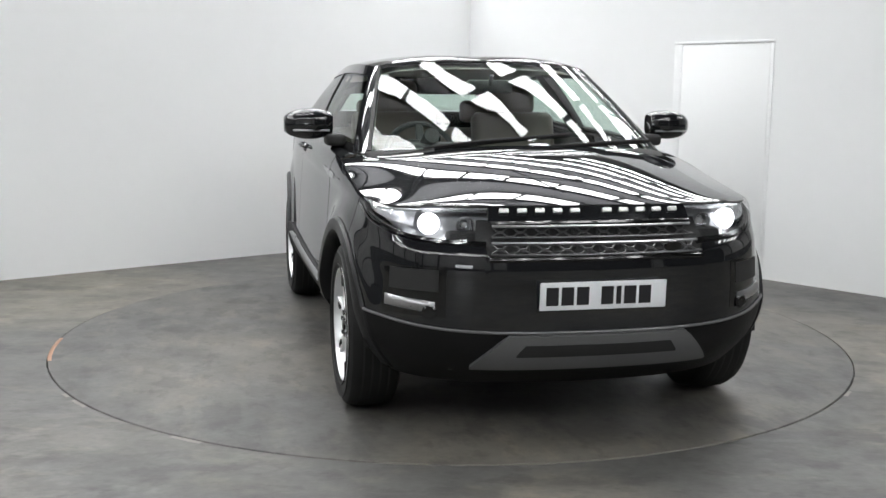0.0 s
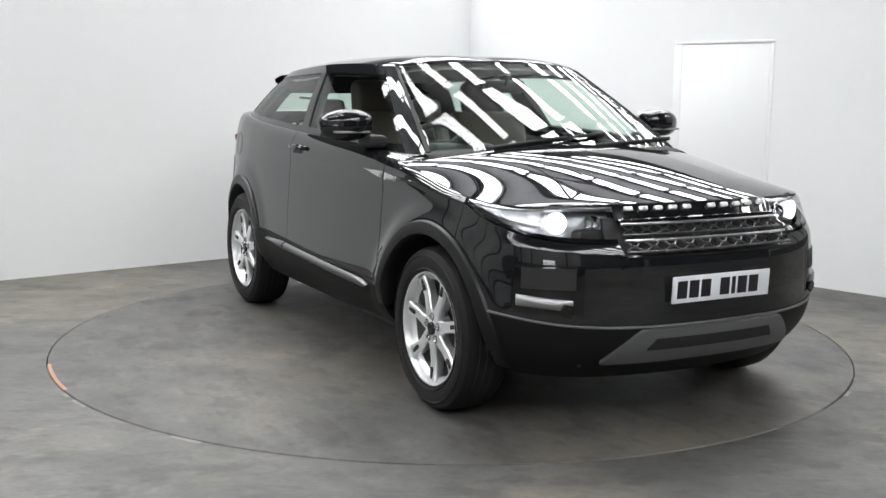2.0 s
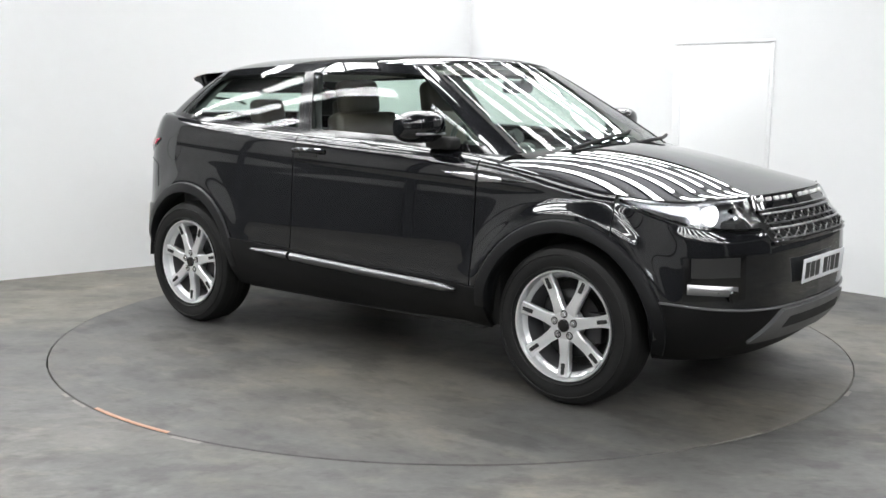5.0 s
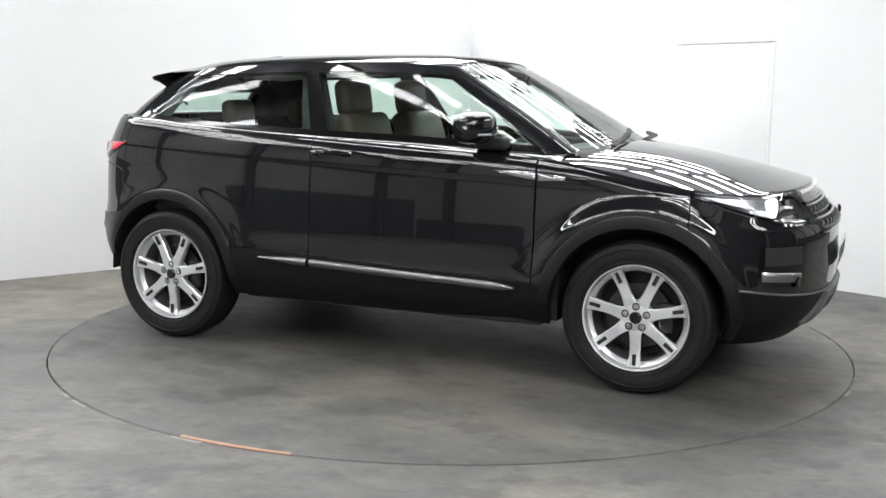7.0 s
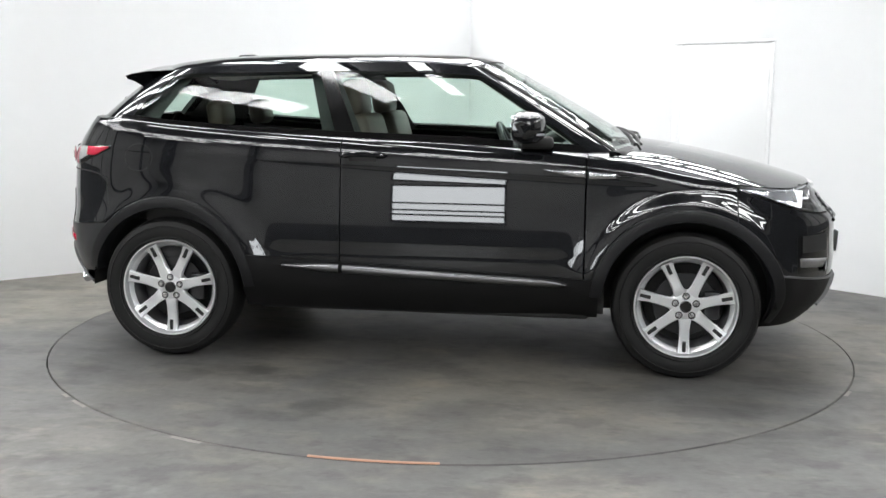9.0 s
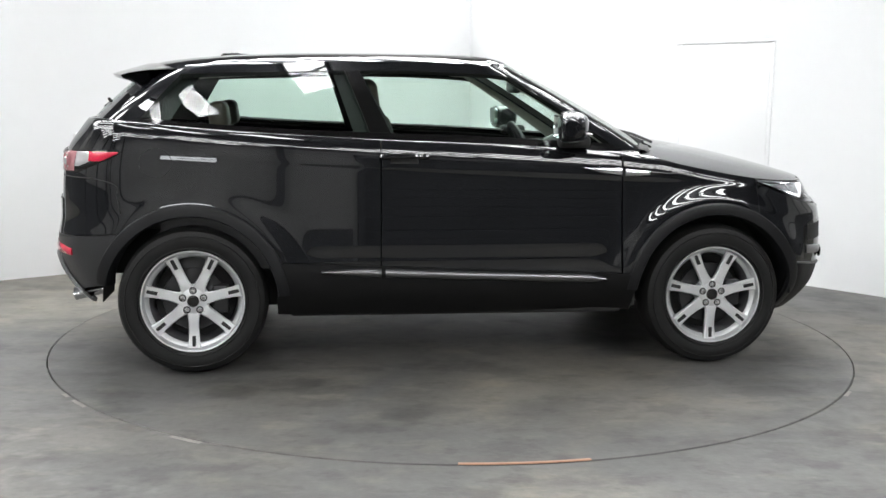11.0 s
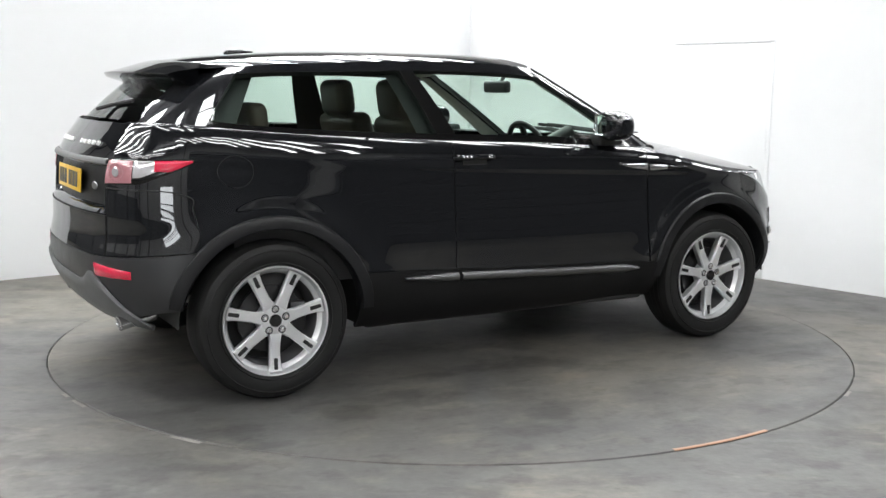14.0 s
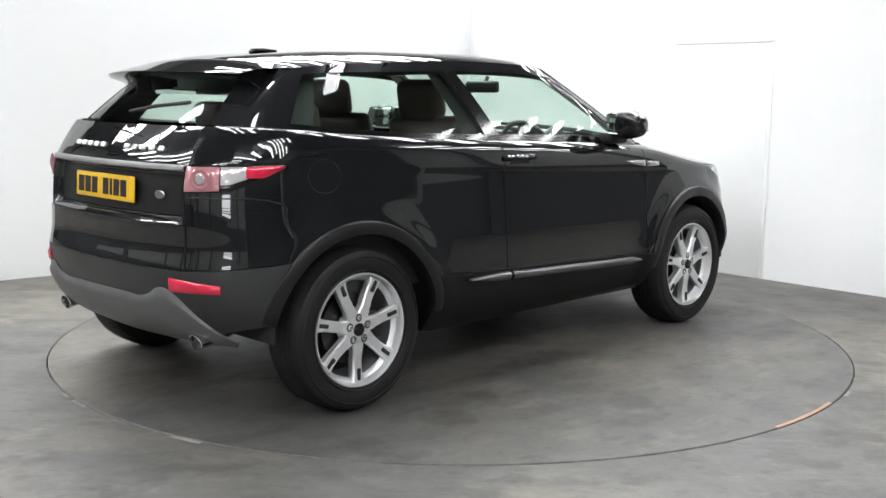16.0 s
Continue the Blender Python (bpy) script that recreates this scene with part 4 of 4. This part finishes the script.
# wipers on the cowl
part("cowl_panel", grid_bm(np.array([[(BASE(a)[0] + dx, sg * BASE(a)[1], BASE(a)[2] + dz) for dx, dz in ((-.05, .012), (.03, .002), (.07, -.03))] for sg, a in
                                     [(-1, q) for q in np.linspace(.24, 0, 16)] + [(1, q) for q in np.linspace(0, .24, 16)][1:]])), MATTE, car)
for pts in (((1.10, -.50, 1.140), (1.08, -.2, 1.172), (1.03, .12, 1.192), (.985, .26, 1.20)), ((1.115, .12, 1.148), (1.11, .40, 1.165), (1.02, .62, 1.172))):
    w = new("wiper")
    w.parent = car
    part("arm", tube_bm(pts, .008, 6), MATTE, w)
    part("blade", tube_bm([(p[0] - .03, p[1] + .06, p[2] - .004) for p in pts], .007, 6, 1.6), MATTE, w)

# ---- car: rear ----
panel = sheet("plate_recess", np.array([[belt(math.copysign(1, q) * u_rear(abs(q) * .545), .885 + .175 * j / 9, -.041) for j in range(10)] for q in np.linspace(-1, 1, 31)]), CLAD, car, .004, "dark plate surround", ref=(-1, 0, 0))
sheet("tailgate_trim", np.array([[belt(math.copysign(1, q) * u_rear(abs(q) * .585), 1.068 + .028 * j / 4, .016 - (.01 if j in (0, 4) else 0)) for j in range(5)] for q in np.linspace(-1, 1, 31)]), SKID, car, .006, "dark satin trim bar over the plate", ref=(-1, 0, 0))
plate(-2.034, .975, PLATE_Y, -1, 3, "rear_plate", "yellow number plate with dark bars")
for y in (-.40, -.335, -.27, -.205, -.14, .07, .135, .20, .265, .33):
    p = belt(math.copysign(u_rear(abs(y)), -y), 1.155, .004)
    b = box_bm(-.005, .005, -.018, .018, -.011, .011, .003)
    b.transform(Matrix.Translation(p) @ pose(0, 0, 0, 0, 28, 0))
    part("lettering_block", b, LETTER, car, "small silver lettering block")
bd = lathe_bm([(0, -.004), (.022, -.004), (.026, 0)], 24)
bd.transform(Matrix.Translation(belt(u_rear(.42), .965, -.03)) @ pose(0, 0, 0, 0, 0, -80) @ Matrix.Diagonal((1.2, 1, .7, 1)))
part("oval_badge", bd, SATIN, car)

UT0, UT1 = u_rear(.585), u_at_x(-1.67)


def tl_hi(u):
    return 1.096 + .006 * (u - UT0) / (UT1 - UT0)


def tl_lo(u):
    f = (u - UT0) / (UT1 - UT0)
    return .983 + .02 * f if f < .45 else .992 + .095 * ((f - .45) / .55) ** 1.1


for sg in (1, -1):
    def s(P, sg=sg):
        return P if sg > 0 else mirror(P)
    tl = new("tail_light")
    tl.parent = car
    tagged(tl, label="wraparound tail light with red and clear lenses")
    du = UT1 - UT0
    sheet("tail_housing", s(patch(UT0, UT1, tl_lo, tl_hi, 30, 8, .004, .003)), GLOSS, tl, .006)
    sheet("brake_lens", s(patch(UT0 + du * .02, UT0 + du * .36, lambda u: tl_lo(u) + .006, lambda u: tl_hi(u) - .006, 12, 8, .010, .004)), REDDARK, tl, .005, "pale red round lamp lens")
    sheet("clear_lens", s(patch(UT0 + du * .37, UT0 + du * .62, lambda u: tl_lo(u) + .028, lambda u: tl_hi(u) - .006, 10, 6, .010, .004)), CLEAR, tl, .005, "clear reversing lens")
    sheet("red_lens", s(patch(UT0 + du * .60, UT0 + du * .97, lambda u: max(tl_lo(u) + .006, 1.048), lambda u: tl_hi(u) - .006, 12, 6, .012, .004)), RED, tl, .005, "red side lens")
    u = UT0 + du * .19
    c, e = belt(u, 1.042, .010), belt(u, 1.042, .03)
    b = lathe_bm([(.042, 0), (.046, .004), (.040, .008), (.026, .006), (.022, .010), (0, .012)], 28, "z")
    b.transform(Matrix.Translation(c) @ Vector(e - c).to_track_quat("Z", "Y").to_matrix().to_4x4())
    b2 = lathe_bm([(0, .0145), (.018, .0135), (.021, .010)], 24, "z")
    b2.transform(Matrix.Translation(c) @ Vector(e - c).to_track_quat("Z", "Y").to_matrix().to_4x4())
    if sg < 0:
        b.transform(Matrix.Diagonal((1, -1, 1, 1)))
        b2.transform(Matrix.Diagonal((1, -1, 1, 1)))
    part("lamp_ring", b, REDDARK, tl)
    part("lamp_core", b2, CLEAR, tl)
    # reflector and exhaust tip
    sheet("rear_reflector", s(patch(u_rear(.53), u_at_x(-1.925), lambda u: .576, lambda u: .636 - .55 * (u_rear(.52) - u), 10, 5, .018, .006)), RED, car, .008, "red bumper reflector")
    ex = lathe_bm([(.036, -.16), (.038, -.01), (.041, 0), (.036, .002), (.033, -.02), (.030, -.14)], 28, "y")
    ex.transform(Matrix.Translation((-1.955, -.585 * sg, .352)) @ pose(0, 0, 0, 0, 0, 90) @ pose(0, 0, 0, -12) @ Matrix.Diagonal((1.25, 1, .85, 1)))
    part("exhaust_tip", ex, CHROME, car, "chrome oval exhaust tip")
part("rear_wiper", tube_bm([(-1.885, .02, 1.30), (-1.83, -.10, 1.325), (-1.80, -.34, 1.345)], .009, 6), MATTE, car)

# shut lines of the rear bumper corner and the fuel flap
def line_bm(pts, r=.0028):
    return tube_bm([belt(u, z, .0005) for u, z in pts], r, 5)


for sg in (1, -1):
    pts = [(u_rear(.60), .968), (u_rear(.70), .966), (u_at_x(-1.80), .962), (u_at_x(-1.72), .945), (u_at_x(-1.69), .88), (u_at_x(-1.67), .80)]
    cv = Spline(pts)
    b = line_bm([cv(f) for f in np.linspace(0, 1, 30)])
    if sg < 0:
        b.transform(Matrix.Diagonal((1, -1, 1, 1)))
    part("shut_line", b, MATTE, car)
b = line_bm([(u_at_x(-1.50 + .08 * math.cos(a)), 1.045 + .07 * math.sin(a)) for a in np.linspace(0, 2 * math.pi, 41)], .0011)
part("fuel_flap_line", b, MATTE, car)

# ---- car: cabin inside ----
def seat_bm(x, y, w, back_h, lean):
    base = box_bm(x - .26, x + .26, y - w / 2, y + w / 2, .58, .74, .05, 3)
    back = box_bm(-.07, .06, -w / 2, w / 2, 0, back_h, .05, 3)
    back.transform(Matrix.Translation((x - .25, y, .66)) @ pose(0, 0, 0, 0, -lean))
    return base, back


for y in (-.37, .37):
    seat = new("front_seat")
    seat.parent = car
    tagged(seat, label="brown leather front seat with a headrest")
    b1, b2 = seat_bm(.02, y, .52, .64, 16)
    part("cushion", b1, SEATM, seat)
    part("backrest", b2, SEATM, seat)
    hr = box_bm(-.06, .05, -.15, .15, 0, .21, .05, 4)
    hr.transform(Matrix.Translation((-.425, y, 1.255)) @ pose(0, 0, 0, 0, -8))
    part("headrest", hr, SEATM, seat)
for y in (-.36, .36):
    seat = new("rear_seat")
    seat.parent = car
    tagged(seat, label="brown leather rear seat with a headrest")
    b1, b2 = seat_bm(-.78, y, .52, .52, 20)
    part("cushion", b1, SEATM, seat)
    part("backrest", b2, SEATM, seat)
    hr = box_bm(-.05, .05, -.12, .12, 0, .15, .04, 3)
    hr.transform(Matrix.Translation((-1.22, y, 1.19)) @ pose(0, 0, 0, 0, -8))
    part("headrest", hr, SEATM, seat)
dash = box_bm(.56, .98, -.76, .76, .78, 1.10, .06, 4)
hood = box_bm(.50, .70, -.56, -.20, 1.04, 1.14, .035, 3)
part("dashboard", join_bm(dash, hood), DASH, car)
part("centre_console", box_bm(-.25, .6, -.12, .12, .5, .84, .04, 3), DASH, car)
st = new("steering_wheel")
st.parent = car
tagged(st, label="black leather steering wheel")
st.matrix_basis = pose(.42, -.37, 1.06, 0, 66, 0)
ring = [(.185 * math.cos(a), .185 * math.sin(a), 0) for a in np.linspace(0, 2 * math.pi, 41)]
part("wheel_rim", tube_bm(ring, .016, 8), DASH, st)
part("airbag_pad", box_bm(-.09, .07, -.08, .08, -.02, .035, .025, 3), DASH, st)
for a in (90, 270, 180):
    b = box_bm(.05, .18, -.02, .02, -.008, .012, .006)
    b.transform(pose(0, 0, 0, 0, 0, a))
    part("wheel_spoke", b, DASH, st)
part("column", tube_bm([(0, 0, .03), (0, 0, .3)], .04, 12), DASH, st)
im = box_bm(-.02, .025, -.125, .125, -.035, .035, .018, 3)
im.transform(Matrix.Translation((.42, 0, 1.43)))
part("interior_mirror", im, DASH, car)
part("mirror_stalk", tube_bm([(.44, 0, 1.44), (.47, 0, 1.49)], .012, 8), DASH, car)
hl = RG.copy()
hl[..., 2] -= .045
hl[..., 1] *= .97
sheet("headlining", np.concatenate([hl, mirror(hl)[:, ::-1][:, 1:]], axis=1), LINING, car, 0, "pale cloth headlining", ref=(0, 0, -1), angle=60)
both("pillar_lining", cabin_patch(A0, A1, .05, .95, 8, 10, -.04), LINING, car, 0, "pale pillar lining")
both("rear_lining", cabin_patch(C0 - .6 * K, C1 - .01, .02, .98, 16, 10, -.05), MATTE, car, 0)
both("pillar_lining", cabin_patch(B0 - .005, B1 + .012, .03, .95, 6, 10, -.05), MATTE, car, 0)
both("door_card", np.array([[belt(u_at_x(x), z, -.10) for z in np.linspace(.52, top_z(u_at_x(x)) - .05, 8)] for x in np.linspace(.85, -1.5, 30)]), DASH, car, 0, "dark door trim panel")
part("load_floor", box_bm(-1.86, -1.15, -.7, .7, .70, .74, .01), DASH, car)
part("parcel_shelf", box_bm(-1.80, -1.22, -.62, .62, 1.10, 1.13, .01), DASH, car)

# worn copper-coloured stretch of the turntable's edge
arc = [[((TABLE_R + .001 + r) * math.cos(a), (TABLE_R + .001 + r) * math.sin(a), z) for r, z in ((-.020, .0004), (-.016, .0035), (-.002, .0035), (.002, .0004))]
       for a in np.linspace(radians(-96.5), radians(-83), 24)]
part("edge_strip", grid_bm(np.array(arc)), COPPER, turntable, "worn copper-coloured edge strip")

# pale chips along the floor's rim of the opening
floor_ob = bpy.data.objects["floor"]
for a0, a1 in ((-120.5, -116.5), (-140.0, -136.5), (-143.2, -141.6), (-33.0, -30.5)):
    arc = [[((TABLE_R + r) * math.cos(a), (TABLE_R + r) * math.sin(a), z) for r, z in ((.007, -.002), (.0075, .0022), (.018 + .006 * math.sin(9 * a), .0022), (.026, .0003))]
           for a in np.linspace(radians(a0), radians(a1), 14)]
    part("edge_chip", grid_bm(np.array(arc)), CHIP, floor_ob, "pale chipped edge")


# ---- things that move ----
def motions():
    rows, disc = [], []
    for i in range(33):
        t = i * .5
        th = -1.33922 + .133590 * t
        r = Matrix.Rotation(th, 4, "Z")
        rows.append((t, r @ Matrix.Translation((-.0517, .1142, .003))))
        disc.append((t, r @ Matrix.Translation((0, 0, .003))))
    walk(car, rows)
    walk(turntable, disc)


motions()
